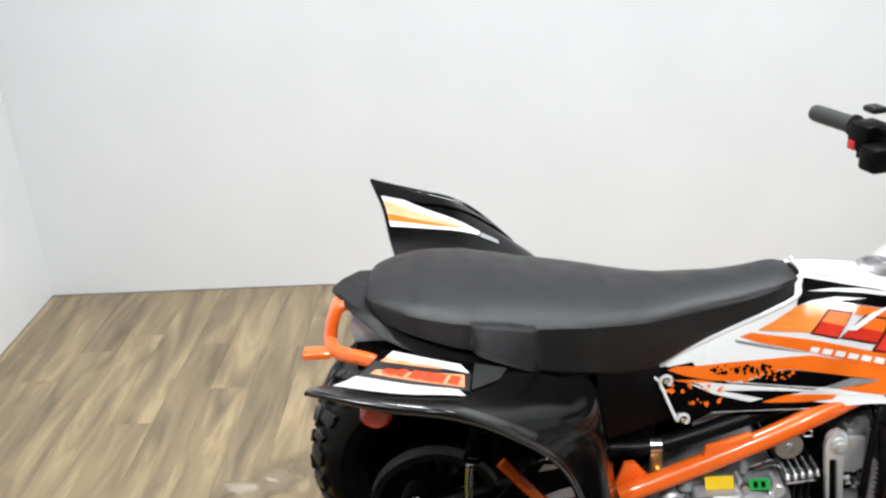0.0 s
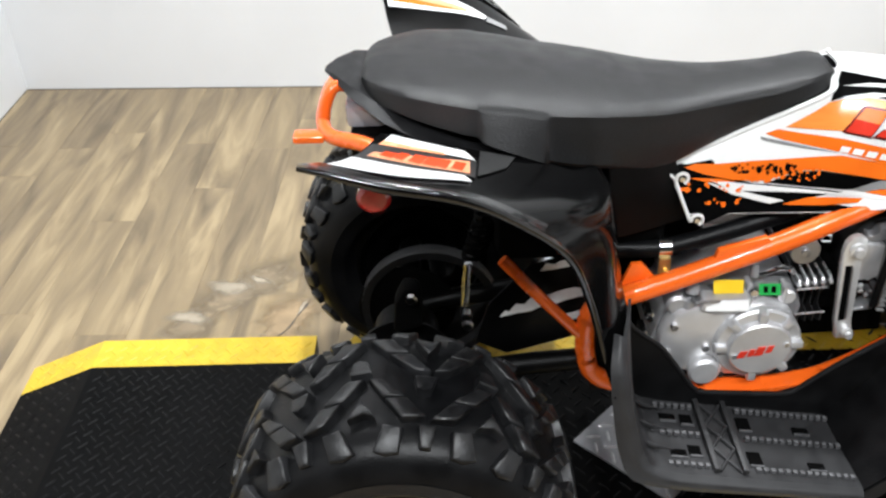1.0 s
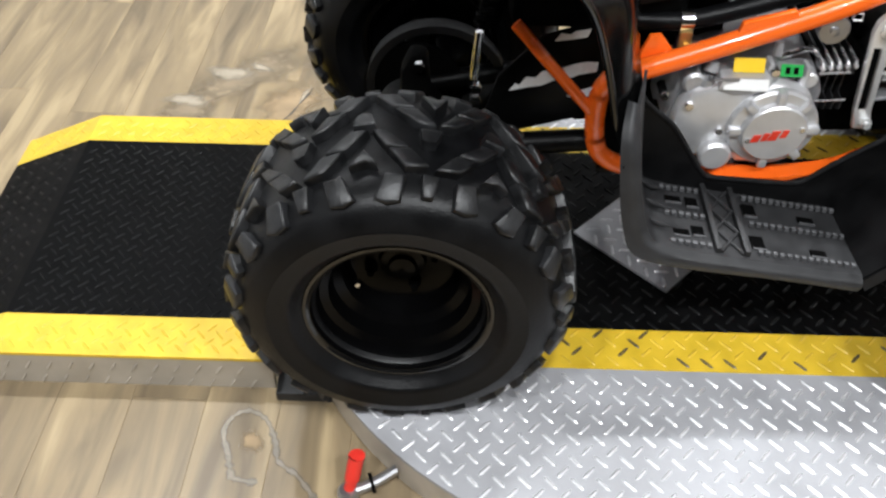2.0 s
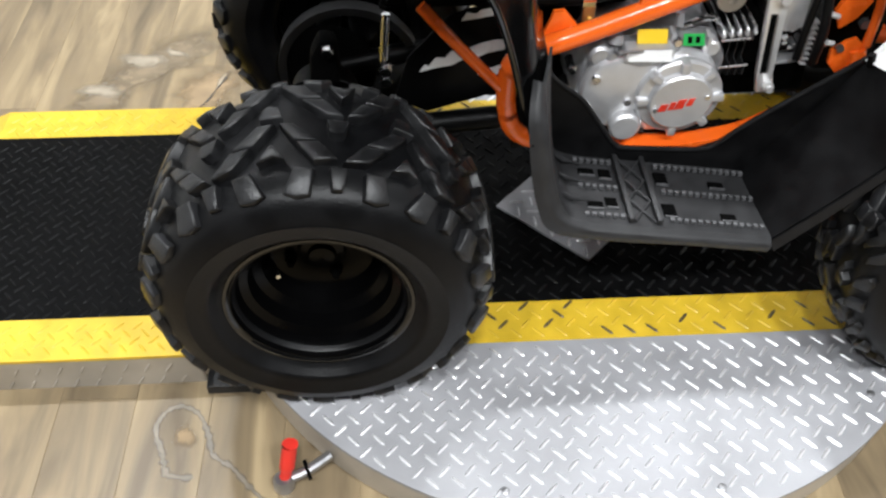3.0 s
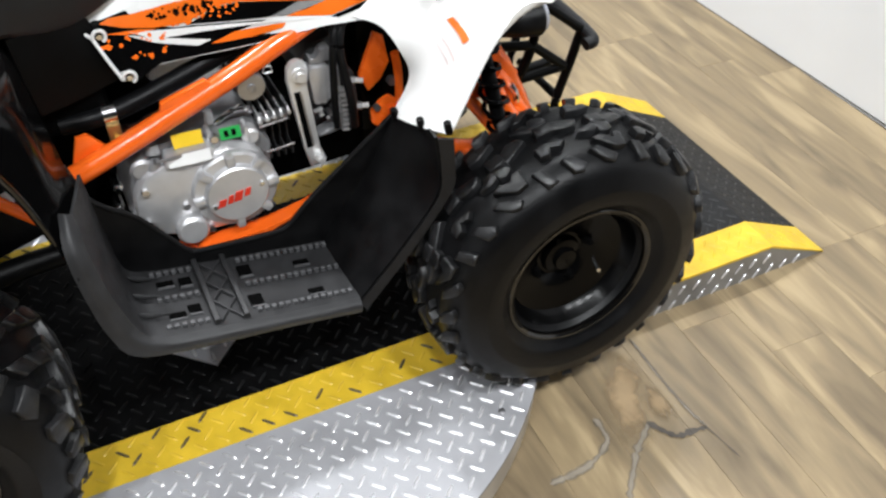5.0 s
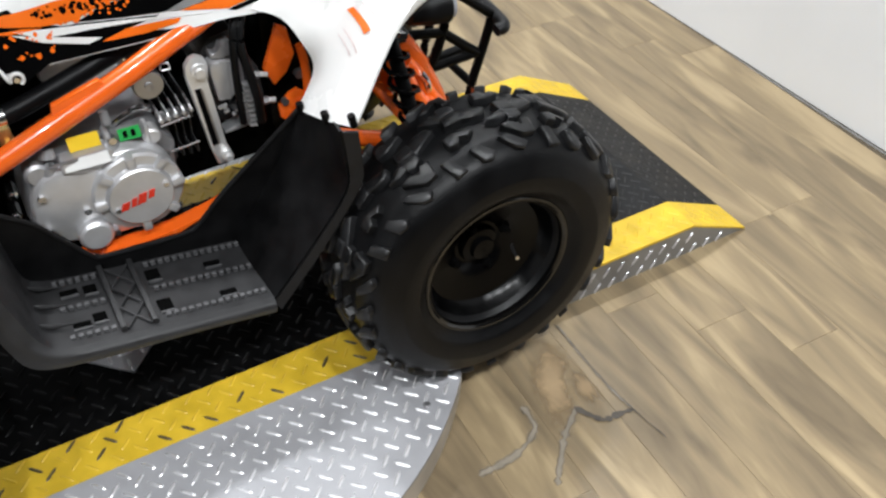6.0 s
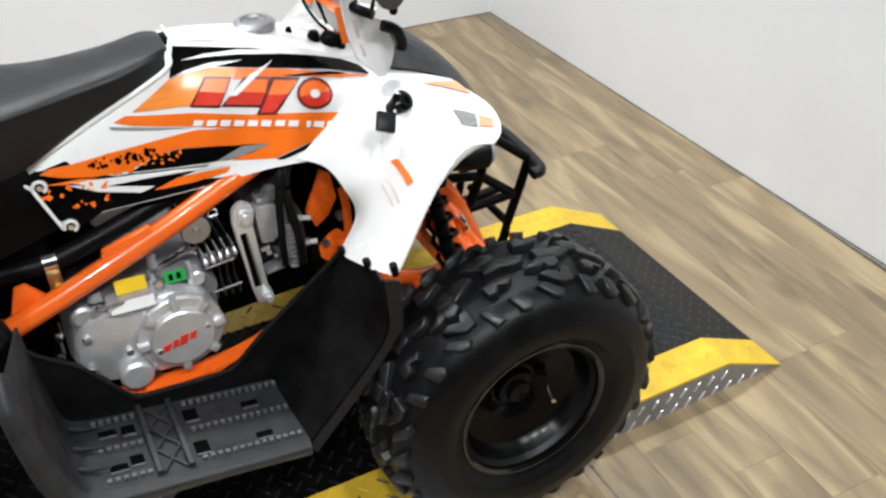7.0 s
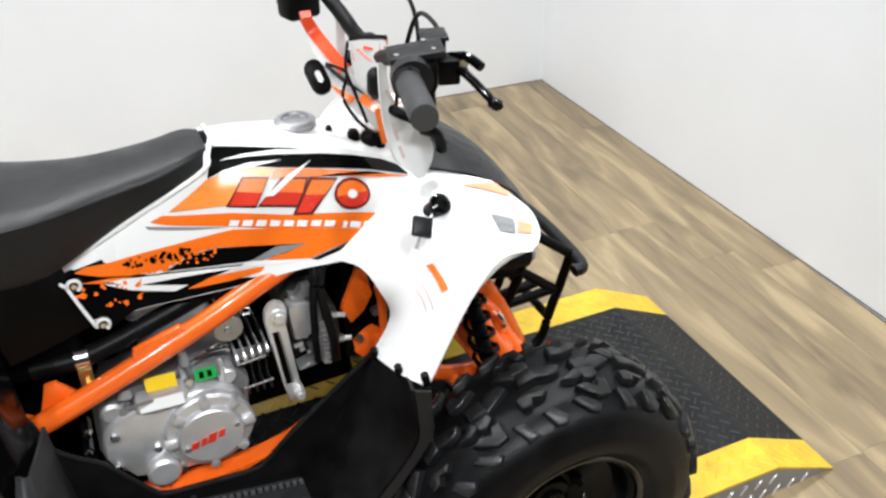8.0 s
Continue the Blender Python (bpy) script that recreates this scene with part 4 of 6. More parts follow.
for side in (-1, 1):
    f = lambda y: y if side < 0 else 2 * YC - y
    tray = part("foot_tray", sheet(both(TRAY, side), 0.004 * side, 4, 5), TRAY_PL, atv, "ribbed dark grey plastic foot tray")
    part("tray_lip", sheet(both(LIP, side), 0.004 * -side, 4, 5), TRAY_PL, tray)
    part("kick_panel", prism(KICK, min(f(-0.166), f(-0.160)), max(f(-0.166), f(-0.160))), GUARD_PL, atv)
    part("kick_rim", tube([(x, f(-0.166), z) for x, z in KICK_TOP], 0.0035, n=3, seg=8), GREY_PL, atv)
    part("shin_guard", sheet(both(GUARD, side), 0.004 * -side, 4, 4), GUARD_PL, atv, "black plastic shin guard")
    part("guard_flange", sheet(both(GUARD_RIM, side), 0.004 * -side, 4, 2), GREY_PL, atv)
    for k, y in enumerate((-0.195, -0.235, -0.275)):
        part("tray_rib", tube([(0.352, f(y), .372), (0.366, f(y), .362), (0.392, f(y), .354)], [0.001, 0.003, 0.004, 0.004, 0.003, 0.001], seg=8, n=3), TRAY_PL, tray)
    for x in (0.449, 0.491):
        bm = bmesh.new()
        ya, yb = sorted((f(-0.167), f(-0.306)))
        add_box(bm, x - 0.004, x + 0.004, ya, yb, tz(x) - 0.004, tz(x) + 0.008, bevel=0.0012)
        part("tray_rail", bm, TRAY_PL, tray)
    for k in range(3):
        for d in (0, 1):
            y0, y1 = f(-0.172 - 0.044 * k), f(-0.216 - 0.044 * k)
            y0, y1 = (y0, y1) if d else (y1, y0)
            part("cross_rib", tube([(0.454, y0, tz(0.454) + 0.001), (0.486, y1, tz(0.486) + 0.001)], 0.0025, seg=6), TRAY_PL, tray)
    bm = bmesh.new()
    for y in (-0.182, -0.238, -0.297):
        for k in range(26):
            x = 0.385 + k * 0.0105
            if 0.438 < x < 0.51:
                continue
            add_box(bm, x - 0.003, x + 0.003, f(y) - 0.003, f(y) + 0.003, tz(x) - 0.001, tz(x) + 0.005)
    tagged(part("tray_teeth", bm, TOOTH, tray, smooth=False), kind="stuff")
    # holes are solid black inserts, their inner shade painted on
    for x, y, w, d in ((0.399, -0.205, .012, .007), (0.427, -0.207, .009, .010), (0.401, -0.275, .012, .007), (0.426, -0.268, .009, .010), (0.514, -0.207, .010, .013), (0.512, -0.275, .010, .013), (0.600, -0.212, .012, .007), (0.601, -0.281, .012, .007)):
        part("drain_hole", box(-w, w, -d, d, -0.002, 0.0012, bevel=0.0008, m=pose(x, f(y), tz(x), 0, 8.5, 0)), NEAR_BLACK, tray, smooth=False)
        part("hole_rim", box(-w, w, -0.0012, 0.0012, -0.001, 0.0026, m=pose(x, f(y) + (d + 0.001) * side, tz(x), 0, 8.5, 0)), TOOTH, tray, smooth=False)

# ---- frame ----
for side in (-1, 1):
    g = lambda pts: one(pts, side)
    part("side_tube", tube(g([(0.318, -0.126, .508), (0.40, -0.126, .540), (0.55, -0.118, .598), (0.63, -0.106, .628), (0.70, -0.088, .650), (0.74, -0.06, .662)]), 0.0155, seg=14), ORANGE, atv, "orange steel frame tube")
    bm = tube(g([(0.315, -0.120, .515), (0.288, -0.112, .47), (0.287, -0.112, .40), (0.305, -0.115, .352), (0.36, -0.12, .335), (0.50, -0.125, .332), (0.62, -0.125, .340), (0.70, -0.12, .37), (0.80, -0.10, .42)]), 0.0150, seg=12)
    part("lower_tube", bm, ORANGE, atv, "orange steel frame tube")
    part("rear_strut", tube(g([(0.158, -0.105, .570), (0.205, -0.118, .520), (0.290, -0.112, .418)]), 0.009, seg=12), ORANGE, atv, "orange frame strut")
    part("gusset", prism([(0.325, .505), (0.343, .560), (0.358, .562), (0.385, .53)], *sorted((g([(0, -0.112, 0)])[0][1], g([(0, -0.104, 0)])[0][1])), bevel=0.001), ORANGE, atv)
    part("tab_plate", prism([(0.455, .572), (0.46, .592), (0.525, .612), (0.535, .60)], *sorted((g([(0, -0.128, 0)])[0][1], g([(0, -0.118, 0)])[0][1])), bevel=0.001), ORANGE, atv)
    part("peg_mount", prism([(0.46, .338), (0.47, .352), (0.56, .350), (0.64, .372), (0.655, .368), (0.62, .338), (0.52, .328)], *sorted((g([(0, -0.158, 0)])[0][1], g([(0, -0.13, 0)])[0][1])), bevel=0.004), ORANGE, atv, "orange foot rest mount")
    part("front_down_tube", tube(g([(0.820, -0.076, .462), (0.828, -0.082, .43), (0.838, -0.09, .40), (0.95, -0.10, .355), (1.06, -0.085, .355)]), 0.014), ORANGE, atv)
    part("shock_tower", tube(g([(0.79, -0.05, .64), (0.90, -0.085, .585), (0.975, -0.10, .545), (1.03, -0.09, .46), (1.07, -0.085, .37)]), 0.013), ORANGE, atv)
    part("tower_plate", prism([(0.935, .47), (0.955, .555), (0.99, .55), (1.03, .47), (1.0, .43)], *sorted((g([(0, -0.112, 0)])[0][1], g([(0, -0.104, 0)])[0][1])), bevel=0.001), ORANGE, atv)
    for z0, z1, y1, nm in ((.465, .37, -0.27, "upper_arm"), (.355, .285, -0.285, "lower_arm")):
        bm = tube(g([(0.935, -0.105, z0), (0.965, -0.20, (z0 + z1) / 2), (0.985, y1, z1)]), 0.011)
        add_tube(bm, g([(1.018, -0.105, z0 - 0.03), (1.004, -0.20, (z0 + z1) / 2 - 0.01), (0.985, y1, z1)]), 0.011)
        part(nm, bm, ORANGE, atv, "orange suspension arm")
    coil = [(0.950 + 0.02 * t / 60 + 0.021 * math.cos(t * 0.7), g([(0, -0.130 - 0.07 * t / 60, 0)])[0][1] + 0.021 * math.sin(t * 0.7), .555 - 0.17 * t / 60) for t in range(61)]
    shock = part("front_shock", tube(g([(0.948, -0.125, .575), (0.970, -0.205, .365)]), 0.012), MATT, atv, "black front shock absorber")
    part("spring", tube(coil, 0.0042, straight=True, seg=8), GLOSS, shock)
    part("steering_knuckle", box(0.955, 1.015, *sorted((g([(0, -0.262, 0)])[0][1], g([(0, -0.300, 0)])[0][1])), .27, .385, bevel=0.008), MATT, atv)
    part("top_bolt", lathe([(0.016, 0), (0.016, side * 0.006), (0.009, side * 0.007), (0.009, side * 0.016), (0.001, side * 0.016)], g([(0.972, -0.115, .552)])[0], "y", 6), CHROME, atv)

for side in (-1, 1):
    g = lambda pts: one(pts, side)
    flat_y = lambda a, b: sorted((g([(0, a, 0)])[0][1], g([(0, b, 0)])[0][1]))
    part("front_plate", prism([(0.790, .600), (0.806, .590), (0.814, .545), (0.799, .517), (0.777, .500), (0.762, .531), (0.776, .556)], *flat_y(-0.080, -0.072), bevel=0.002), ORANGE, atv, "orange front frame plate")
    part("lower_plate", prism([(0.797, .478), (0.812, .484), (0.826, .472), (0.830, .425), (0.800, .418), (0.780, .440), (0.779, .462)], *flat_y(-0.080, -0.072), bevel=0.002), ORANGE, atv, "orange front frame plate")
    part("plate_bolt", lathe([(0.008, 0.0), (0.008, 0.010 * side), (0.001, 0.010 * side)], g([(0.822, -0.060, .500)])[0], "y", 6), STEEL, atv)
    part("brace_tube", tube(g([(0.824, -0.078, .556), (0.829, -0.078, .520), (0.830, -0.078, .470)]), 0.007, seg=10), ORANGE, atv)
    part("plate_bolt", lathe([(0.006, 0.0), (0.006, 0.008 * side), (0.001, 0.008 * side)], g([(0.788, -0.080, .470)])[0], "y", 6), STEEL, atv)
    part("shock_mount", prism([(0.966, .540), (0.980, .546), (1.026, .492), (1.022, .464), (0.986, .470)], *flat_y(-0.116, -0.108), bevel=0.002), ORANGE, atv, "orange shock mount plate")
    part("arm_stay", tube(g([(0.968, -0.128, .500), (0.984, -0.145, .455), (1.012, -0.165, .405), (1.02, -0.19, .37)]), 0.0135, seg=12), ORANGE, atv)
    part("arm_stay", tube(g([(0.985, -0.112, .498), (1.008, -0.116, .468), (1.022, -0.125, .435), (1.046, -0.150, .395)]), 0.0115, seg=12), ORANGE, atv)
    part("stay_clip", tube(g([(1.003, -0.128, .480), (1.014, -0.130, .462), (1.018, -0.128, .440)]), 0.006, seg=8), CHROME, atv)

part("rear_axle", tube([(0.005, -0.30, REAR_Z), (0.005, 0.33, REAR_Z)], 0.022, seg=16), MATT, atv)
part("axle_carrier", lathe([(0.03, -0.07), (0.052, -0.06), (0.055, 0.05), (0.03, 0.06)], (0.005, YC, REAR_Z), "y", 28), MATT, atv)
part("sprocket_guard", lathe([(0.108, -0.012), (0.122, -0.012), (0.123, 0.0), (0.122, 0.014), (0.108, 0.014)], (0.045, 0.120, REAR_Z), "y", 48, True), GREY_PL, atv, "grey round sprocket guard")
part("sprocket", lathe([(0.03, -0.003), (0.085, -0.003), (0.088, 0.0), (0.085, 0.003), (0.03, 0.003)], (0.005, 0.115, REAR_Z), "y", 40), NEAR_BLACK, atv)
part("brake_disc", lathe([(0.04, -0.002), (0.08, -0.002), (0.08, 0.002), (0.04, 0.002)], (0.005, -0.02, REAR_Z), "y", 40), MATT, atv)
for y in (-0.085, 0.115):
    part("swingarm", tube([(0.30, y, .36), (0.16, y, .345), (0.005, y, REAR_Z)], 0.018, seg=12), MATT, atv)
carrier = part("caliper", prism([(-0.01, .395), (-0.005, .455), (0.010, .485), (0.035, .48), (0.040, .41)], -0.06, -0.02, bevel=0.008), NEAR_BLACK, atv, "black brake caliper")
part("caliper_bolt", lathe([(0.009, 0), (0.009, -0.010), (0.001, -0.010)], (0.022, -0.06, .470), "y", 6), CHROME, carrier)
shock = part("rear_shock", tube([(0.104, -0.03, .430), (0.111, -0.03, .510)], 0.0065, seg=12), CHROME, atv, "bright rear shock rod")
part("spring", tube([(0.118 + 0.016 * math.cos(t * 0.7) + 0.022 * t / 60, -0.03 + 0.016 * math.sin(t * 0.7), .52 + 0.08 * t / 60) for t in range(61)], 0.004, straight=True, seg=8), NEAR_BLACK, shock)
for z in (.425, .405):
    part("shock_bolt", lathe([(0.009, 0), (0.009, -0.012), (0.001, -0.012)], (0.108, -0.045, z), "y", 6), CHROME, shock)
guard = part("chain_guard", prism([(0.12, .385), (0.14, .46), (0.20, .53), (0.275, .556), (0.30, .53), (0.30, .400), (0.17, .360)], -0.070, -0.064, bevel=0.002), MATT, atv, "black chain guard with torn white stickers")
for pts in ([(0.218, .523), (0.226, .536), (0.240, .534), (0.246, .540), (0.268, .544), (0.264, .531), (0.240, .526)],
            [(0.158, .436), (0.166, .449), (0.172, .446), (0.182, .461), (0.196, .460), (0.204, .471), (0.228, .476), (0.25, .485), (0.27, .490), (0.285, .489), (0.284, .473), (0.258, .467), (0.244, .460), (0.222, .456), (0.206, .447), (0.184, .443)],
            [(0.245, .428), (0.252, .437), (0.268, .441), (0.290, .449), (0.292, .433), (0.270, .428)]):
    part("white_sticker", prism(pts, -0.0715, -0.0702), STK_WHITE, guard)

# ---- engine ----
engine = part("engine", prism([(0.382, .40), (0.398, .47), (0.44, .515), (0.52, .525), (0.585, .515), (0.61, .47), (0.60, .40), (0.57, .365), (0.50, .35), (0.43, .355)], -0.105, 0.12, bevel=0.012), CAST_DARK, atv, "cast aluminium engine crankcase")
part("side_case", prism([(0.390, .425), (0.394, .458), (0.412, .486), (0.445, .500), (0.49, .506), (0.54, .504), (0.580, .488), (0.598, .445), (0.592, .400), (0.565, .374), (0.52, .362), (0.462, .362), (0.425, .382), (0.400, .400)], -0.138, -0.106, bevel=0.012), CAST, engine)
part("clutch_cover", lathe([(0.064, 0.004), (0.064, -0.012), (0.061, -0.016), (0.048, -0.018), (0.0465, -0.0265), (0.0445, -0.0285), (0.001, -0.0285)], (0.535, -0.132, .434), "y", 56), CAST, engine, "round cast clutch cover", angle=25)
for a in (92, 48, 4, -44, -92, 182, 136):
    bm = box(0.046, 0.0645, -0.0065, 0.0065, 0.0, 0.0255, bevel=0.003)
    bmesh.ops.transform(bm, matrix=pose(0.535, -0.132, .434, 90, 0, 0) @ pose(0, 0, 0, 0, 0, a), verts=bm.verts)
    part("cover_lug", bm, CAST, engine)
for a in (196, 16):
    part("cover_screw", lathe([(0.0038, 0), (0.0038, -0.003), (0.001, -0.003)], (0.535 + 0.038 * math.cos(radians(a)), -0.1602, .434 + 0.038 * math.sin(radians(a))), "y", 10), CHROME, engine)
part("oil_cap", lathe([(0.024, 0.0), (0.024, -0.022), (0.020, -0.026), (0.001, -0.026)], (0.462, -0.128, .384), "y", 28), CAST, engine)
part("case_ledge", prism([(0.444, .494), (0.448, .512), (0.512, .516), (0.520, .508), (0.505, .490), (0.470, .486)], -0.142, -0.112, bevel=0.004), CAST, engine)
# slot is a darker strip on the ledge, its shade painted
part("ledge_slot", box(0.452, 0.488, -0.1440, -0.1405, .4955, .4985, bevel=0.0008, m=pose(0, 0, 0, 0, -2, 0)), CAST_DARK, engine)
part("case_post", tube([(0.520, -0.122, .490), (0.5205, -0.121, .520), (0.521, -0.112, .556)], [0.009, 0.009, 0.007, 0.007, 0.006], seg=12, n=2), CAST_DARK, engine)
part("post_bolt", lathe([(0.006, 0.0), (0.006, -0.008), (0.001, -0.008)], (0.5205, -0.126, .519), "y", 6), CHROME, engine)
part("vent_pipe", tube([(0.548, -0.100, .534), (0.560, -0.104, .541), (0.576, -0.104, .539), (0.585, -0.098, .528)], 0.0035, seg=8), CHROME, engine)
part("cable_boss", tube([(0.432, -0.118, .478), (0.434, -0.120, .500), (0.436, -0.114, .524)], [0.013, 0.013, 0.011, 0.011, 0.009], seg=14, n=2), CAST_DARK, engine, "dark clutch cable boss")
for x, z in ((0.377, .470), (0.372, .436), (0.388, .405)):
    part("mount_nut", lathe([(0.0075, 0.02), (0.0075, -0.008), (0.005, -0.009), (0.005, -0.016), (0.001, -0.016)], (x, -0.112, z), "y", 6), CHROME, engine)
for x, z in ((0.404, .410), (0.410, .466), (0.461, .424), (0.490, .372), (0.585, .386)):
    part("case_bolt", lathe([(0.006, 0.0), (0.006, -0.007), (0.001, -0.007)], (x, -0.137, z), "y", 6), CHROME, engine)
for i, (x, w, hgt) in enumerate(((0.5095, .0085, .0066), (0.5225, .0060, .0072), (0.5345, .0090, .0088), (0.5485, .0065, .0068))):
    z = .4315 + 0.24 * (x - 0.530)
    part("logo_bar", prism([(x - w * 0.9, z - hgt), (x + w * 0.45, z - hgt * 0.85), (x + w * 0.95, z + hgt), (x - w * 0.35, z + hgt * 0.9)], -0.1618, -0.1603), STK_RED, engine)


def label_plate(name, at, w, h, tilt, mat):
    bm = box(-w / 2, w / 2, -h / 2, h / 2, 0, 0.001)
    bmesh.ops.transform(bm, matrix=pose(*at, tilt, 0, 0) @ pose(0, 0, 0, 0, -8, 0), verts=bm.verts)
    return part(name, bm, mat, engine, smooth=False)


label_plate("yellow_label", (0.485, -0.122, .524), 0.042, 0.020, 62, STK_YELLOW)
label_plate("white_label", (0.480, -0.1440, .5065), 0.060, 0.016, 64, STK_WHITE)
label_plate("green_label", (0.546, -0.122, .517), 0.030, 0.017, 62, STK_GREEN)
label_plate("mark_bar", (0.540, -0.1226, .5173), 0.006, 0.009, 62, NEAR_BLACK)
label_plate("mark_bar", (0.551, -0.1240, .5181), 0.006, 0.009, 62, NEAR_BLACK)
def plate_across(x0, x1, outline):
    """A plate that stands across the vehicle, its outline in (y, z)."""
    bm = bmesh.new()
    a = [bm.verts.new((x0, y, z)) for y, z in outline]
    b = [bm.verts.new((x1, y, z)) for y, z in outline]
    bm.faces.new(a)
    bm.faces.new(b[::-1])
    for k in range(len(a)):
        j = (k + 1) % len(a)
        bm.faces.new((a[k], b[k], b[j], a[j]))
    bmesh.ops.recalc_face_normals(bm, faces=bm.faces)
    return bm


# cylinder core painted near-black for the shade between the fins
part("cylinder", box(0.585, 0.675, -0.074, 0.09, .440, .508, bevel=0.006), NEAR_BLACK, engine)
# dark fins with a bright strip on top as the painted lit edge
for k in range(5):
    x, z = 0.5935 + k * 0.0112, .518 + k * 0.0016
    part("cooling_fin", plate_across(x, x + 0.0019, [(-0.107, .5035), (-0.107, z - 0.004), (-0.103, z), (-0.06, z + 0.001), (0.08, z), (0.08, .436), (-0.095, .436), (-0.105, .442), (-0.105, .457), (-0.084, .460), (-0.084, .500)]), FIN_SHADED, engine, smooth=False)
    part("fin_edge", plate_across(x - 0.0004, x + 0.0021, [(-0.1085, z - 0.008), (-0.1085, z - 0.003), (-0.104, z + 0.001), (-0.070, z + 0.002), (-0.070, z - 0.002), (-0.103, z - 0.004)]), FIN, engine, smooth=False)
    part("fin_boss", lathe([(0.0035, 0.0), (0.0035, -0.006), (0.002, -0.008), (0.0005, -0.008)], (x + 0.001, -0.103, z - 0.007), "y", 8), FIN, engine)
for z, dz, x0 in ((.5035, .004, .592), (.457, .004, .598)):
    part("fin_tie", tube([(x0, -0.1075, z), (x0 + 0.022, -0.1075, z + dz * 0.5), (x0 + 0.044, -0.1075, z + dz)], 0.0016, n=2, seg=8), FIN, engine)
part("web", box(0.592, 0.640, -0.100, -0.08, .504, .5115, bevel=0.001), CAST_DARK, engine)
part("cylinder_head", prism([(0.676, .450), (0.672, .575), (0.690, .600), (0.728, .606), (0.742, .56), (0.742, .465)], -0.070, 0.10, bevel=0.008), BRIDGE, engine, "dark cast cylinder head")
part("head_block", prism([(0.679, .556), (0.680, .570), (0.690, .573), (0.713, .570), (0.715, .512), (0.700, .511), (0.694, .506), (0.684, .508)], -0.094, -0.068, bevel=0.004), CAST, engine, "pale cast head block")
part("head_cover", prism([(0.684, .574), (0.685, .587), (0.693, .580), (0.699, .583), (0.703, .595), (0.717, .599), (0.719, .573), (0.700, .576)], -0.088, -0.068, bevel=0.003), CAST_DARK, engine)
part("head_web", prism([(0.715, .505), (0.716, .578), (0.727, .574), (0.729, .530), (0.724, .508)], -0.090, -0.066, bevel=0.002), CAST_DARK, engine)
part("head_foot", prism([(0.684, .4535), (0.684, .4575), (0.704, .463), (0.722, .4675), (0.730, .462), (0.712, .4575)], -0.100, -0.075, bevel=0.0015), CAST_DARK, engine)
part("head_flange", prism([(0.733, .470), (0.730, .552), (0.742, .558), (0.752, .545), (0.756, .480), (0.748, .468)], -0.090, 0.08, bevel=0.003), BRIDGE, engine)
for x, z, w in ((0.688, .500, .007), (0.693, .490, .004), (0.691, .497, .003), (0.703, .482, .003)):
    part("head_tab", box(x - w, x + w, -0.099, -0.092, z - 0.0016, z + 0.0016, bevel=0.0008, m=pose(x, 0, z, 0, -14, 0) @ pose(-x, 0, -z)), FIN, engine)
for x, z in ((0.716, .492), (0.708, .486), (0.719, .474)):
    part("head_bolt", lathe([(0.0045, 0.0), (0.0045, -0.016), (0.003, -0.018), (0.001, -0.018)], (x, -0.080, z), "y", 8), STEEL, engine)
for k in range(9):
    x, z = 0.7315 - k * 0.0001 + 0.0006 * (k % 2), .456 + k * 0.0088
    part("head_rib", box(-0.0065, 0.0050, -0.103, -0.088, -0.0012, 0.0012, bevel=0.0005, m=pose(x - 0.002, 0, z, 0, 10, 0)), FIN, engine)
part("coil_cord", tube([(0.720 + 0.0028 * math.cos(t * 1.1), -0.104, .470 + 0.0011 * t + 0.002 * math.sin(t * 1.1)) for t in range(44)], 0.0016, straight=True, seg=6), STEEL, engine)
for p, q in (((0.744, -0.09, .535), (0.764, -0.092, .530)), ((0.754, -0.09, .486), (0.771, -0.092, .484))):
    a, b = Vector(p), Vector(q)
    part("head_stud", tube([a, a.lerp(b, 0.5), b], 0.0042, n=2, seg=10), PLATE, engine)
    part("stud_nut", tube([a - (b - a) * 0.1, a.lerp(b, 0.35)], 0.0068, n=2, seg=6), STEEL, engine)
for pts, r in (([(0.744, -0.085, .655), (0.722, -0.105, .632), (0.715, -0.111, .609), (0.712, -0.112, .575), (0.7105, -0.112, .526), (0.712, -0.108, .470)], 0.0058),
               ([(0.752, -0.085, .655), (0.731, -0.103, .630), (0.7245, -0.111, .598), (0.730, -0.112, .559), (0.737, -0.112, .515), (0.741, -0.105, .462)], 0.0072)):
    part("breather_hose", tube(pts, r, seg=12), RUBBER, engine, "black rubber breather hose")
part("hose_joint", tube([(0.719, -0.100, .618), (0.727, -0.104, .626), (0.734, -0.104, .631)], 0.0045, seg=10), PLATE, engine)
part("pipe_bracket", prism([(0.6375, .5770), (0.6395, .5950), (0.6465, .6050), (0.6565, .6080), (0.6675, .6020), (0.6715, .5890), (0.6695, .5710), (0.6645, .5570), (0.6735, .4550), (0.6815, .4440), (0.6835, .4310), (0.6735, .4210), (0.6595, .4210), (0.6535, .4520)], -0.124, -0.113, bevel=0.003), PLATE, engine, "pale flat pipe bracket")
# slot laid on flat: black for its shaded inside, steel for the lit wall
part("bracket_slot", prism([(0.6460, .5570), (0.6555, .5570), (0.6660, .4590), (0.6565, .4580)], -0.1255, -0.1235), NEAR_BLACK, engine, smooth=False)
part("slot_wall", prism([(0.6540, .5570), (0.6570, .5550), (0.6675, .4610), (0.6650, .4590)], -0.1265, -0.1245), STEEL, engine, smooth=False)
for x, z, r in ((0.6565, .5850, .0115), (0.6745, .4340, .0085)):
    part("bracket_bolt", lathe([(r, 0.0), (r, -0.005), (r * 0.62, -0.006), (r * 0.62, -0.012), (0.001, -0.012)], (x, -0.124, z), "y", 20), PLATE, engine)
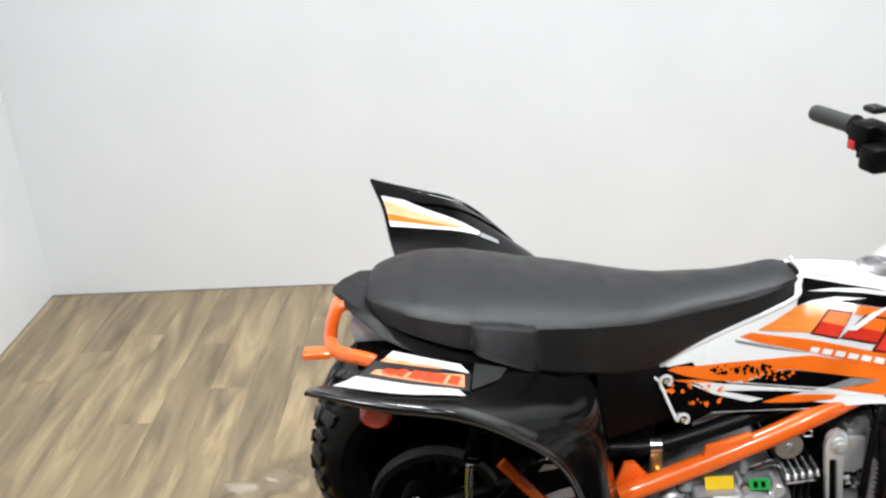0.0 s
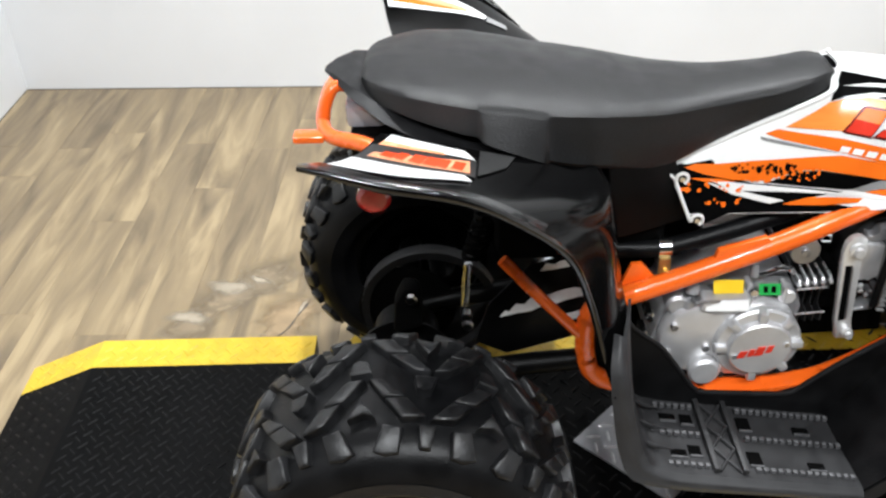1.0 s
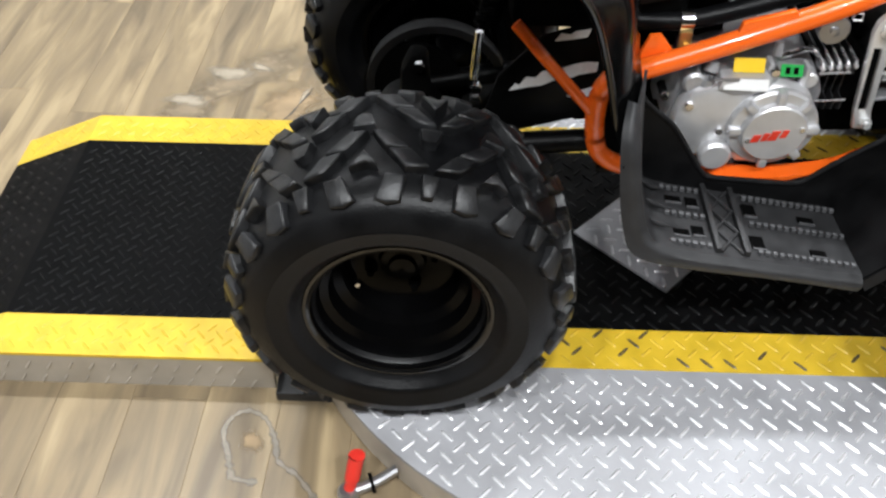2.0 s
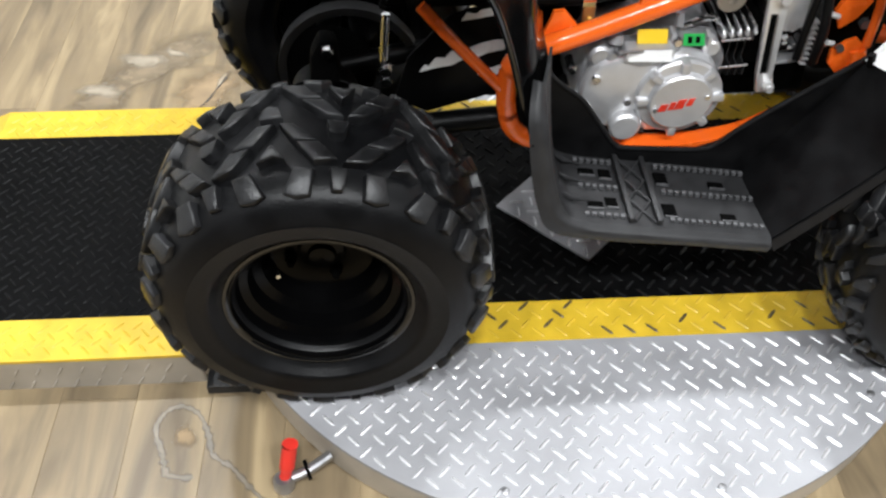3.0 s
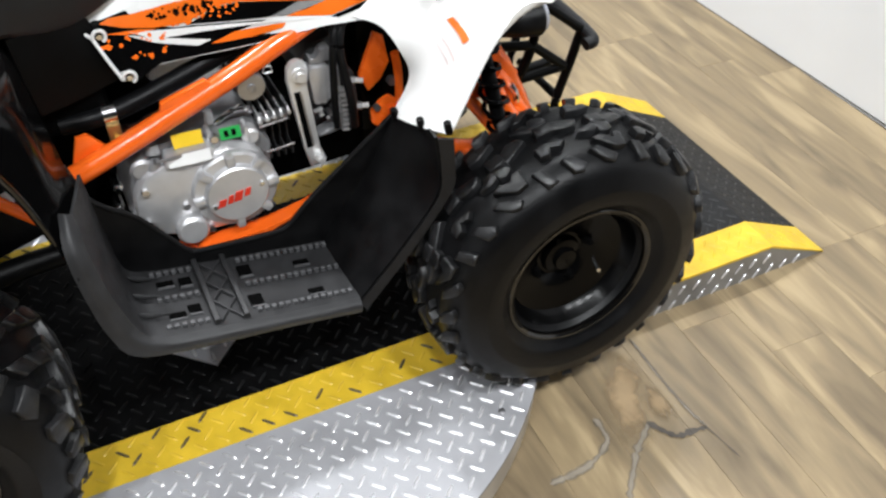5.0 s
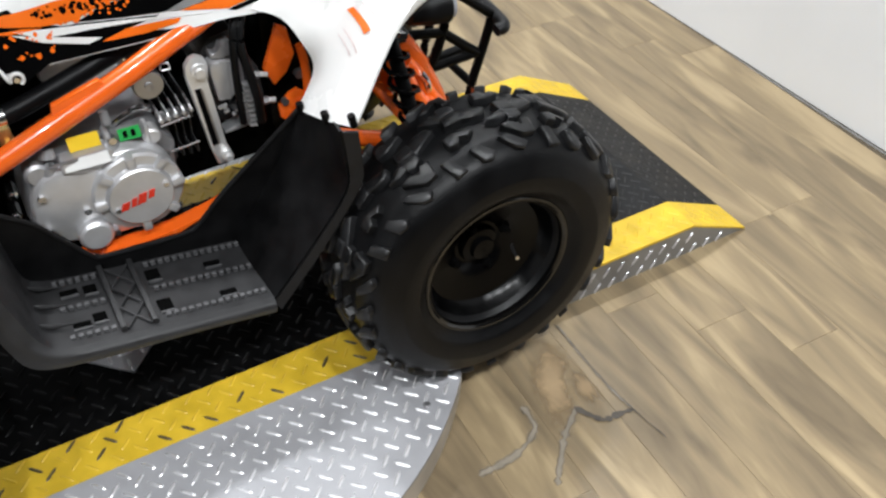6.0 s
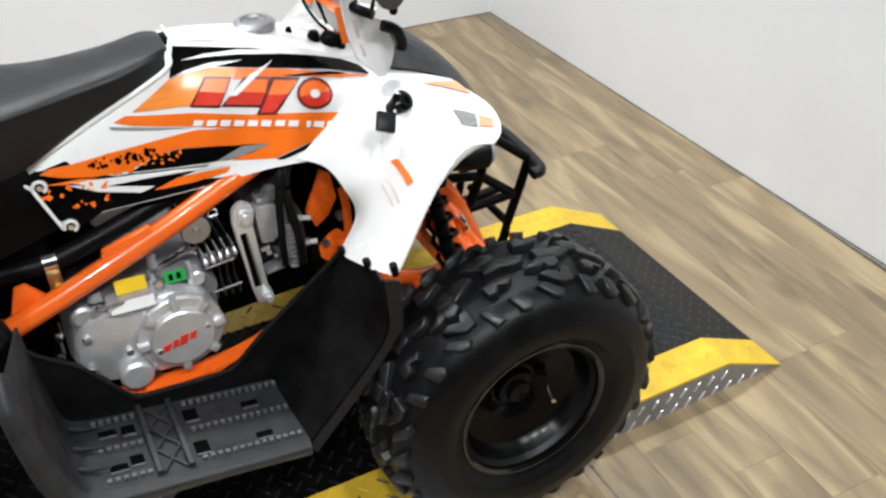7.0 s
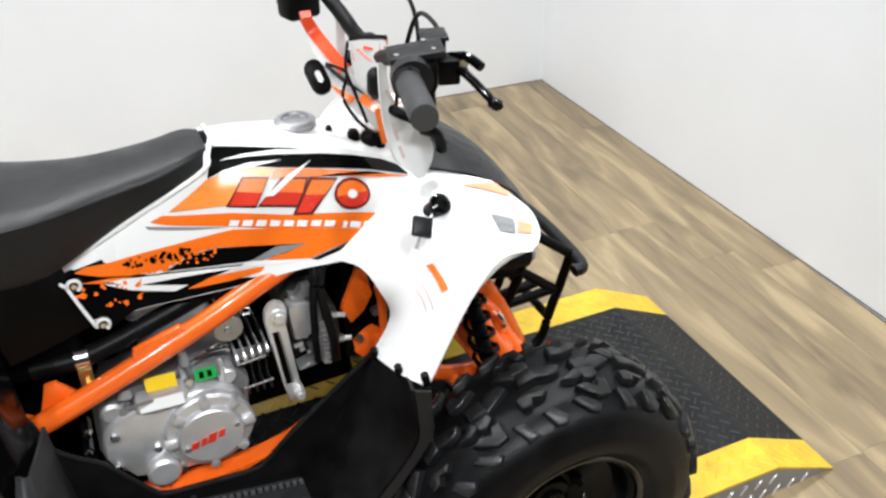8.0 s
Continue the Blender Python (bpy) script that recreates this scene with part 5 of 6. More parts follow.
part("round_cover", lathe([(0.0212, 0.01), (0.0212, -0.008), (0.0198, -0.010), (0.006, -0.010), (0.006, -0.014), (0.001, -0.015)], (0.588, -0.106, .577), "y", 36), STEEL, engine, "round dull steel cover", angle=25)
part("wire_loop", tube([(0.609, -0.108, .592), (0.611, -0.110, .602), (0.621, -0.110, .601), (0.623, -0.108, .590), (0.611, -0.108, .590)], 0.0012, straight=True, seg=6), PLATE, engine)
hose = part("intake_hose", tube([(0.33, -0.070, .560), (0.40, -0.080, .568), (0.50, -0.078, .597), (0.60, -0.066, .625), (0.68, -0.04, .635)], 0.0135), RUBBER, atv, "black rubber hose")
part("hose_clamp", lathe([(0.0145, -0.009), (0.0165, -0.009), (0.0165, 0.009), (0.0145, 0.009)], (0.395, -0.080, .5675), "x", 24, True), CHROME, hose, "plated hose clamp")
part("clamp_tail", box(0.386, 0.404, -0.100, -0.094, .530, .560, bevel=0.002), BRASS, hose)
part("clamp_screw", lathe([(0.006, 0), (0.006, -0.012), (0.001, -0.012)], (0.396, -0.098, .538), "y", 6), BRASS, hose)
# black box added behind the front plates, so the gap stays dark
part("inner_cover", box(0.775, 0.87, -0.045, 0.065, .40, .62, bevel=0.01), MATT, engine)
# two black blocks added to close the view past the engine
part("front_mount", prism([(0.60, .32), (0.60, .52), (0.77, .56), (0.80, .33)], 0.0, 0.13, bevel=0.004), NEAR_BLACK, engine)
part("pivot_block", prism([(0.27, .33), (0.27, .55), (0.40, .57), (0.42, .35)], 0.0, 0.10, bevel=0.006), NEAR_BLACK, engine)
part("case_boss", lathe([(0.017, 0.01), (0.017, -0.018), (0.013, -0.022), (0.001, -0.022)], (0.415, -0.104, .492), "y", 24), CAST_DARK, engine)
part("case_boss", lathe([(0.013, 0.01), (0.013, -0.016), (0.010, -0.019), (0.001, -0.019)], (0.575, -0.104, .500), "y", 24), CAST, engine)
part("case_rib", box(0.512, 0.520, -0.125, -0.10, .495, .528, bevel=0.003), CAST, engine)
part("case_rib", box(0.566, 0.573, -0.125, -0.10, .480, .522, bevel=0.003), CAST, engine)
part("breather", tube([(0.53, -0.10, .522), (0.545, -0.105, .535), (0.57, -0.10, .540), (0.585, -0.09, .532)], 0.004, seg=8), CHROME, engine)
part("carburettor", box(0.46, 0.53, -0.040, 0.02, .575, .635, bevel=0.008), CAST_DARK, engine)
part("intake_pipe", tube([(0.53, -0.03, .61), (0.60, -0.02, .625), (0.66, 0.0, .60)], 0.016), CAST, engine)
part("skid_plate", prism([(0.30, .315), (0.30, .325), (0.60, .325), (0.60, .315)], -0.11, 0.14, bevel=0.002), MATT, atv)
part("tank_bottom", prism([(0.41, .63), (0.45, .69), (0.60, .78), (0.80, .76), (0.88, .74), (0.86, .68), (0.78, .64), (0.60, .642)], -0.035, 0.065, bevel=0.01), MATT, atv)
part("cable", tube([(0.44, -0.06, .625), (0.52, -0.07, .64), (0.60, -0.075, .65)], 0.005, seg=8), RUBBER, atv)

# ---- bumper ----
bumper = part("front_bumper", tube([(1.068, -0.015, .402), (1.14, -0.015, .408), (1.168, -0.015, .412)], 0.009), MATT, atv, "black tubular front bumper")
for side in (-1, 1):
    y = -0.074 if side < 0 else 2 * YC + 0.074
    for pts in ([(1.030, y, .600), (1.104, y, .564), (1.188, y, .499)], [(1.188, y, .499), (1.173, y, .445), (1.154, y, .385), (1.140, y, .335), (1.10, y, .305), (1.05, y, .31)], [(1.066, y, .430), (1.160, y, .435)], [(1.104, y, .564), (1.092, y, .491), (1.066, y, .430), (1.035, y, .38)], [(1.092, y, .491), (1.160, y, .435)], [(0.992, y, .510), (1.092, y, .491)]):
        part("tube", tube(pts, 0.0085, seg=10), MATT, bumper)
part("top_bar", tube([(1.172, -0.112, .492), (1.191, -0.102, .496), (1.195, YC, .500), (1.191, 0.122, .496), (1.172, 0.132, .492)], 0.0110), GREY_PL, bumper)
bumper.matrix_basis = pose(-0.017, 0, 0.015)
part("cross_bar", tube([(1.165, -0.052, .36), (1.165, 0.082, .36)], 0.008), MATT, bumper)

# ---- steering ----
bar = part("handlebar", tube([(0.783, YC - 0.375, .968), (0.808, YC - 0.28, .962), (0.836, YC - 0.19, .955), (0.852, YC - 0.11, .925), (0.858, YC - 0.05, .905), (0.858, YC, .904), (0.858, YC + 0.05, .905), (0.852, YC + 0.11, .925), (0.834, YC + 0.19, .952), (0.808, YC + 0.28, .944), (0.783, YC + 0.375, .940)], 0.011), MATT, atv, "black handlebar")
part("stem", tube([(0.858, YC, .90), (0.875, YC, .80), (0.90, YC, .70)], 0.017), ORANGE, atv)
part("bar_clamp", box(0.845, 0.885, YC - 0.02, YC + 0.045, .880, .907, bevel=0.008), MATT, atv)
for side in (-1, 1):
    a = Vector((0.782, YC + side * 0.380, .968 if side < 0 else .939))
    b = Vector((0.809, YC + side * 0.272, .962 if side < 0 else .944))
    part("grip", tube([a, a.lerp(b, 0.02), a.lerp(b, 0.06), a.lerp(b, 0.5), a.lerp(b, 0.93), a.lerp(b, 0.95), b], [0.011] + [0.0150] * 12 + [0.0155] * 17 + [0.019] * 8, n=6, seg=18), GRIP, bar, "dark grey rubber grip")
# right-hand throttle housing and brake
thr = part("throttle_housing", box(-0.026, 0.026, -0.028, 0.028, -0.024, 0.018, bevel=0.010, m=pose(0.833, -0.222, .958, 0, 0, -15)), MATT, atv, "black throttle housing")
part("throttle_top", box(-0.033, 0.033, -0.023, 0.023, 0.0, 0.009, bevel=0.004, m=pose(0.836, -0.222, .974, 0, -6, -15)), GREY_PL, thr)
part("collar", tube([(0.812, -0.268, .963), (0.818, -0.248, .962)], 0.024, n=2, seg=24), GREY_PL, thr)
part("thumb_lever", tube([(0.848, -0.235, .945), (0.835, -0.268, .925), (0.82, -0.295, .918)], 0.005, seg=8), MATT, thr)
for k in range(4):
    part("housing_screw", lathe([(0.003, 0.0), (0.003, 0.002), (0.0005, 0.002)], (0.805 + 0.046 * (k % 2), -0.238 + 0.030 * (k // 2), .9835), "z", 8), CHROME, thr)
mc = part("master_cylinder", box(-0.013, 0.013, -0.016, 0.016, -0.024, 0.010, bevel=0.003, m=pose(0.874, -0.186, .968, 0, 0, -15)), GLOSS, atv, "black brake fluid reservoir")
part("reservoir_lid", box(-0.016, 0.016, -0.019, 0.019, 0.0, 0.005, bevel=0.0015, m=pose(0.874, -0.186, .978, 0, 0, -15)), GREY_PL, mc)
part("perch", tube([(0.848, -0.17, .952), (0.872, -0.19, .948), (0.888, -0.205, .945)], 0.012), MATT, mc)
part("pivot_block", box(-0.014, 0.014, -0.016, 0.016, -0.016, 0.016, bevel=0.004, m=pose(0.880, -0.212, .946, 0, 0, -15)), MATT, mc)
part("brake_lever", tube([(0.885, -0.20, .952), (0.893, -0.235, .946), (0.900, -0.275, .935), (0.901, -0.305, .930)], [0.009] * 6 + [0.006] * 10 + [0.009, 0.009, 0.007], seg=10, flat=0.7), GLOSS, mc, "black brake lever")
part("park_lever", tube([(0.885, -0.205, .956), (0.897, -0.228, .964), (0.906, -0.252, .958)], 0.006, seg=8), GLOSS, mc)
part("adjuster", lathe([(0.006, -0.016), (0.006, 0.016)], (0.893, -0.215, .956), "y", 12), CHROME, mc)
# left-hand switches
sw = part("switch_housing", box(-0.026, 0.026, -0.026, 0.026, -0.026, 0.026, bevel=0.010, m=pose(0.817, 0.245, .936, 0, 0, 15)), MATT, atv, "black handlebar switch housing")
part("stop_button", box(-0.008, 0.008, -0.010, 0.010, -0.009, 0.009, bevel=0.003, m=pose(0.796, 0.250, .922, 0, 0, 15)), RED_GRIP, sw, "red stop button")
part("switch_cap", box(-0.014, 0.014, -0.016, 0.016, 0, 0.012, bevel=0.005, m=pose(0.826, 0.255, .974, 0, 0, 15)), GREY_PL, sw)
part("lever_clamp", box(-0.026, 0.030, -0.022, 0.022, -0.026, 0.018, bevel=0.008, m=pose(0.815, 0.195, .918, 0, 0, 15)), MATT, sw)
part("choke_lever", tube([(0.815, 0.25, .928), (0.80, 0.235, .915), (0.795, 0.225, .908)], 0.005, seg=8), GLOSS, sw)
part("perch", tube([(0.846, 0.20, .955), (0.87, 0.215, .952), (0.89, 0.23, .948)], 0.013), GLOSS, sw)
part("brake_lever", tube([(0.89, 0.225, .948), (0.902, 0.27, .942), (0.905, 0.335, .932)], 0.006, seg=8), GLOSS, sw)
for pts in ([(0.89, 0.21, .95), (0.915, 0.12, .960), (0.93, 0.02, .952), (0.92, -0.03, .87), (0.90, -0.02, .76)], [(0.885, -0.185, .96), (0.905, -0.12, .968), (0.912, -0.04, .950), (0.90, 0.0, .84), (0.89, 0.0, .75)]):
    part("control_cable", tube(pts, 0.0032, seg=8), RUBBER, atv)
# white cowl round the stem, with its orange edges
COWL_TOP = [(0.797, 0.102, .930), (0.806, 0.092, .905), (0.817, 0.055, .885), (0.830, 0.020, .866), (0.845, -0.018, .848), (0.859, -0.045, .838)]
COWL_LOW = [(0.793, 0.100, .917), (0.799, 0.085, .887), (0.808, 0.052, .850), (0.822, 0.022, .822), (0.845, 0.0, .797), (0.860, -0.045, .783)]
cowl = part("steering_cowl", sheet([[a, [(p + q) / 2 for p, q in zip(a, b)], b] for a, b in zip(COWL_TOP, COWL_LOW)], 0.003, 5, 5), WHITE, atv, "white steering cowl with orange edges")


def strip(name, pts, width, mat, parent):
    """A flat band that follows a line, its faces towards the seat."""
    rows = []
    line = spline(pts, 5)
    for i, p in enumerate(line):
        d = (line[min(i + 1, len(line) - 1)] - line[max(i - 1, 0)]).normalized()
        s = d.cross(Vector((-0.35, -0.8, 0.5))).normalized() * width / 2
        rows.append([p - s, p + s])
    return part(name, add_sheet(bmesh.new(), rows, 0.002), mat, parent)


strip("orange_edge", [(0.797, 0.094, .925), (0.806, 0.090, .905), (0.817, 0.055, .885), (0.828, 0.022, .868)], 0.018, STK_VERM, cowl)
strip("orange_cap", [(0.790, 0.094, .930), (0.806, 0.094, .930)], 0.010, STK_VERM, cowl)
strip("grey_edge", [(0.808, 0.050, .868), (0.825, 0.020, .852), (0.845, -0.012, .842)], 0.006, STK_DARK, cowl)
strip("orange_edge", [(0.811, 0.052, .846), (0.821, 0.022, .833), (0.830, 0.002, .828)], 0.009, STK_ORANGE, cowl)
strip("orange_edge", [(0.838, -0.012, .838), (0.846, -0.030, .832), (0.852, -0.048, .828)], 0.014, STK_ORANGE, cowl)
strip("orange_edge", [(0.850, -0.050, .832), (0.853, -0.052, .805), (0.857, -0.054, .780)], 0.012, STK_ORANGE, cowl)
plate = part("bar_cover", sheet([[(0.8341, 0.0082, 0.9135), (0.8461, -0.0278, 0.9265), (0.8591, -0.0648, 0.9365)], [(0.8351, 0.0022, 0.8805), (0.8451, -0.0338, 0.8885), (0.8551, -0.0718, 0.8985)], [(0.8371, -0.0038, 0.8545), (0.8431, -0.0378, 0.8545), (0.8511, -0.0758, 0.8545)]], 0.003, 5, 5), WHITE, atv, "white handlebar cover with red marks")
strip("black_edge", [(0.8321, 0.0102, 0.9165), (0.8451, -0.0298, 0.9295), (0.8581, -0.0668, 0.9395)], 0.007, MATT, plate)
for pts in ([(0.8381, -0.0118, 0.9105), (0.8441, -0.0318, 0.9045), (0.8501, -0.0498, 0.9015)], [(0.8411, -0.0258, 0.9165), (0.8481, -0.0438, 0.9205)], [(0.8361, 0.0002, 0.9035), (0.8371, -0.0058, 0.8885)]):
    strip("red_mark", pts, 0.0085, STK_VERM, plate)
strip("orange_corner", [(0.8585, -0.058, .9360), (0.8555, -0.062, .9200)], 0.011, STK_ORANGE, plate)
part("stem_boot", tube([(0.8411, -0.0658, 0.9005), (0.8391, -0.0678, 0.8785), (0.8391, -0.0668, 0.8565)], [0.004, 0.008, 0.010] + [0.011] * 7 + [0.009, 0.006, 0.004], seg=12), GREY_PL, atv)
for side in (-1, 1):
    rows = both([[(0.839, -0.080, .912), (0.850, -0.078, .911)], [(0.838, -0.084, .880), (0.852, -0.082, .880)], [(0.838, -0.089, .845), (0.857, -0.086, .848)], [(0.842, -0.097, .808), (0.890, -0.095, .822)], [(0.850, -0.104, .780), (0.907, -0.100, .790)], [(0.866, -0.108, .762), (0.903, -0.104, .765)], [(0.880, -0.110, .744), (0.890, -0.109, .745)]], side)
    blade = part("cowl_blade", sheet(rows, 0.004 * -side, 6, 5), WHITE, atv, "white plastic cowl blade")
    if side < 0:
        for pts in ([(0.847, -0.0875, .876), (0.853, -0.0885, .864), (0.855, -0.0895, .856)], [(0.851, -0.0960, .832), (0.856, -0.0990, .806)], [(0.857, -0.1005, .798), (0.862, -0.1045, .780)]):
            strip("pale_print", [Vector(q) + Vector((0, -0.004, 0)) for q in pts], 0.0045, PRINT, blade)
    part("blade_mount", tube(one([(0.850, -0.07, .848), (0.858, -0.100, .846), (0.872, -0.118, .842)], side), 0.007, seg=10), MATT, atv)
    part("bar_end_hook", tube(one([(0.885, -0.118, .825), (0.904, -0.120, .815), (0.914, -0.118, .795), (0.914, -0.116, .785)], side), 0.008, seg=10), MATT, atv)
for x, y, z, r in ((0.820, -0.02, .778, .009), (0.840, -0.028, .775, .012), (0.853, -0.034, .772, .009), (0.790, 0.0, .782, .005)):
    part("tank_fitting", lathe([(r, -0.006), (r, 0.010), (r * 0.7, 0.015), (r * 0.3, 0.016)], (x, y, z), "z", 14), MATT, atv)


def stadium(w, h, n=10):
    """Outline of a long round-ended slot in (x, z)."""
    pts = []
    for k in range(n + 1):
        a = math.pi * k / n
        pts.append((w / 2 * math.cos(a), h / 2 - w / 2 + w / 2 * math.sin(a)))
    return pts + [(-x, -z) for x, z in pts]


tag = part("kill_switch_tag", prism(stadium(0.027, 0.052), -0.005, 0.005, bevel=0.002), MATT, atv, "black oval tether tag")
part("tag_slot", prism(stadium(0.008, 0.018, 4), -0.0062, -0.0045), STK_WHITE, tag)
tag.matrix_basis = pose(0.785, 0.015, .866, -30, 0, 8) @ pose(0, 0, 0, 0, -10, 0)
for pts in ([(0.799, 0.018, .883), (0.822, 0.0, .872), (0.815, 0.0, .838), (0.828, -0.01, .806), (0.846, -0.02, .785)], [(0.84, 0.04, .90), (0.826, 0.012, .872), (0.834, -0.004, .835), (0.842, -0.02, .80)]):
    part("tether_cord", tube(pts, 0.0024, seg=8), RUBBER, atv)
# ignition switch and its key
ign = part("ignition_switch", lathe([(0.0135, 0.01), (0.0135, -0.010), (0.0155, -0.012), (0.0155, -0.019), (0.009, -0.022), (0.001, -0.020)], (0, 0, 0), "y", 24), GLOSS, atv, "black ignition switch")
ign.matrix_basis = pose(0.885, -0.158, .720, -48, 0, 20)
key = part("ignition_key", box(-0.014, 0.014, -0.005, 0.005, -0.014, 0.014, bevel=0.003, m=pose(0.848, -0.200, .724, -40, 0, 10) @ pose(0, 0, 0, 0, 28, 0)), GREY_PL, atv, "hanging key with a black fob")
part("key_ring", tube([(0.872, -0.180, .728), (0.866, -0.192, .730), (0.862, -0.200, .738)], 0.002, seg=6), CHROME, key)
part("key_blade", box(-0.0025, 0.0025, -0.001, 0.001, -0.032, -0.013, m=pose(0.848, -0.200, .724, -40, 0, 10) @ pose(0, 0, 0, 0, 40, 0)), CHROME, key)
part("panel_screw", lathe([(0.007, 0.004), (0.007, -0.003), (0.001, -0.003)], (0.786, -0.116, .648), "y", 16), MATT, atv)
for side in (-1, 1):
    edge = [Vector(p) for p in one([(0.379, -0.060, .699), (0.386, -0.064, .688), (0.400, -0.073, .678), (0.411, -0.083, .650), (0.423, -0.093, .622)], side)]
    part("panel_edge", tube(edge, 0.0026, straight=True, seg=8), STK_WHITE, atv, "thin white panel edge")
    for k in (2, 4):
        c = edge[k] + Vector((0.0095, 0.002 * side, 0.001))
        arc = [c + Vector((0.0080 * math.cos(radians(a)), 0, 0.0085 * math.sin(radians(a)))) for a in range(190, -90, -28)]
        part("edge_hook", tube([edge[k]] + arc, 0.0026, n=3, seg=8), STK_WHITE, atv, "white moulded hook")
        part("hook_screw", lathe([(0.004, 0.0), (0.004, 0.003 * side), (0.001, 0.003 * side)], c, "y", 10), CHROME, atv)
    top = one([(0.386, -0.054, .691), (0.50, -0.052, .745), (0.596, -0.047, .788), (0.612, -0.028, .804), (0.620, -0.013, .818)], side)
    part("edge_trim", tube(top, 0.0035, n=8, seg=8), STK_WHITE, atv)

# ---- graphics of the tank panels: colour, name, layer, outline in (x, z) ----
INKS = {"black": STK_BLACK, "white": STK_WHITE, "light": STK_LIGHT, "orange": STK_ORANGE, "grey": STK_GREY, "red": STK_RED, "logo_dark": material("dark_red_sticker", (0.10, 0.008, 0.006), 0.25, vary=0.1, coat=0.5)}
panels = [o for o in atv.children if o.name.startswith("tank_panel")]


def ink(colour, name, layer, outline):
    for panel, side in zip(panels, (-1, 1)):
        part(name, panel_decal(outline, 0.0010 + 0.0006 * layer, side), INKS[colour], panel)


ink("black", "black_end", 0, [(0.391, 0.686), (0.4215, 0.6295), (0.45, 0.6310), (0.53, 0.6345), (0.60, 0.6375), (0.66, 0.6450), (0.60, 0.650), (0.53, 0.655), (0.50, 0.676), (0.43, 0.692), (0.41, 0.694)])
ink("black", "base_black", 1, [(0.62, 0.809), (0.669, 0.801), (0.721, 0.792), (0.782, 0.777), (0.844, 0.761), (0.865, 0.752), (0.876, 0.741), (0.821, 0.753), (0.757, 0.764), (0.695, 0.775), (0.652, 0.783), (0.625, 0.781), (0.603, 0.779)])
ink("white", "white_swoosh", 2, [(0.623, 0.793), (0.658, 0.795), (0.703, 0.793), (0.765, 0.783), (0.809, 0.77), (0.763, 0.779), (0.7, 0.788), (0.665, 0.791)])
ink("light", "light_orange_field", 1, [(0.601, 0.778), (0.638, 0.781), (0.66, 0.779), (0.695, 0.774), (0.681, 0.763), (0.629, 0.743), (0.545, 0.747), (0.565, 0.758)])
ink("orange", "orange_field", 1, [(0.695, 0.774), (0.757, 0.763), (0.824, 0.749), (0.878, 0.739), (0.831, 0.743), (0.754, 0.755), (0.684, 0.763)])
ink("black", "dark_streak", 2, [(0.754, 0.756), (0.82, 0.751), (0.846, 0.745), (0.772, 0.752)])
ink("white", "white_swoosh", 2, [(0.602, 0.778), (0.625, 0.782), (0.662, 0.785), (0.707, 0.781), (0.669, 0.78), (0.633, 0.779)])
ink("orange", "orange_band", 1, [(0.519, 0.738), (0.536, 0.744), (0.622, 0.734), (0.695, 0.719), (0.857, 0.696), (0.836, 0.685), (0.812, 0.682), (0.673, 0.705), (0.614, 0.718), (0.54, 0.732)])
ink("grey", "grey_line", 1, [(0.512, 0.734), (0.54, 0.73), (0.617, 0.716), (0.571, 0.721), (0.515, 0.73)])
ink("orange", "orange_field", 1, [(0.454, 0.697), (0.503, 0.704), (0.564, 0.709), (0.621, 0.713), (0.672, 0.705), (0.812, 0.681), (0.797, 0.675), (0.756, 0.668), (0.716, 0.66), (0.654, 0.667), (0.712, 0.68), (0.641, 0.688), (0.59, 0.694), (0.563, 0.692), (0.544, 0.685), (0.517, 0.678), (0.479, 0.678), (0.44, 0.683), (0.414, 0.689), (0.428, 0.695)])
ink("black", "black_field", 2, [(0.544, 0.684), (0.563, 0.691), (0.59, 0.693), (0.641, 0.688), (0.712, 0.68), (0.682, 0.672), (0.627, 0.669), (0.584, 0.671), (0.525, 0.676)])
ink("grey", "grey_wedge", 3, [(0.673, 0.683), (0.714, 0.68), (0.682, 0.673), (0.65, 0.668), (0.637, 0.67)])
ink("black", "black_edge", 2, [(0.715, 0.659), (0.756, 0.667), (0.799, 0.676), (0.789, 0.671), (0.76, 0.662), (0.725, 0.656)])
ink("black", "black_corner", 1, [(0.396, 0.688), (0.45, 0.702), (0.454, 0.697), (0.428, 0.695), (0.411, 0.688)])
ink("black", "black_field", 1, [(0.413, 0.675), (0.439, 0.68), (0.483, 0.675), (0.524, 0.674), (0.583, 0.669), (0.627, 0.666), (0.58, 0.656), (0.547, 0.647), (0.53, 0.645), (0.485, 0.637), (0.444, 0.616), (0.43, 0.634), (0.42, 0.657)])
ink("white", "white_stripe", 2, [(0.444, 0.677), (0.524, 0.672), (0.626, 0.664), (0.71, 0.658), (0.634, 0.661), (0.582, 0.663), (0.539, 0.664), (0.48, 0.664)])
ink("white", "white_stripe", 2, [(0.441, 0.674), (0.488, 0.664), (0.549, 0.652), (0.53, 0.647), (0.478, 0.659)])
ink("orange", "orange_stripe", 2, [(0.547, 0.647), (0.581, 0.657), (0.634, 0.659), (0.652, 0.659), (0.646, 0.653), (0.604, 0.647), (0.56, 0.646)])
ink("orange", "orange_streak", 2, [(0.417, 0.677), (0.459, 0.679), (0.483, 0.676), (0.442, 0.674)])
ink("logo_dark", "logo_shadow", 3, [(0.618, 0.742), (0.648, 0.772), (0.684, 0.766), (0.657, 0.734)])
ink("logo_dark", "logo_shadow", 3, [(0.659, 0.735), (0.7, 0.763), (0.736, 0.757), (0.714, 0.725)])
ink("logo_dark", "logo_shadow", 3, [(0.703, 0.717), (0.737, 0.757), (0.777, 0.75), (0.73, 0.713)])
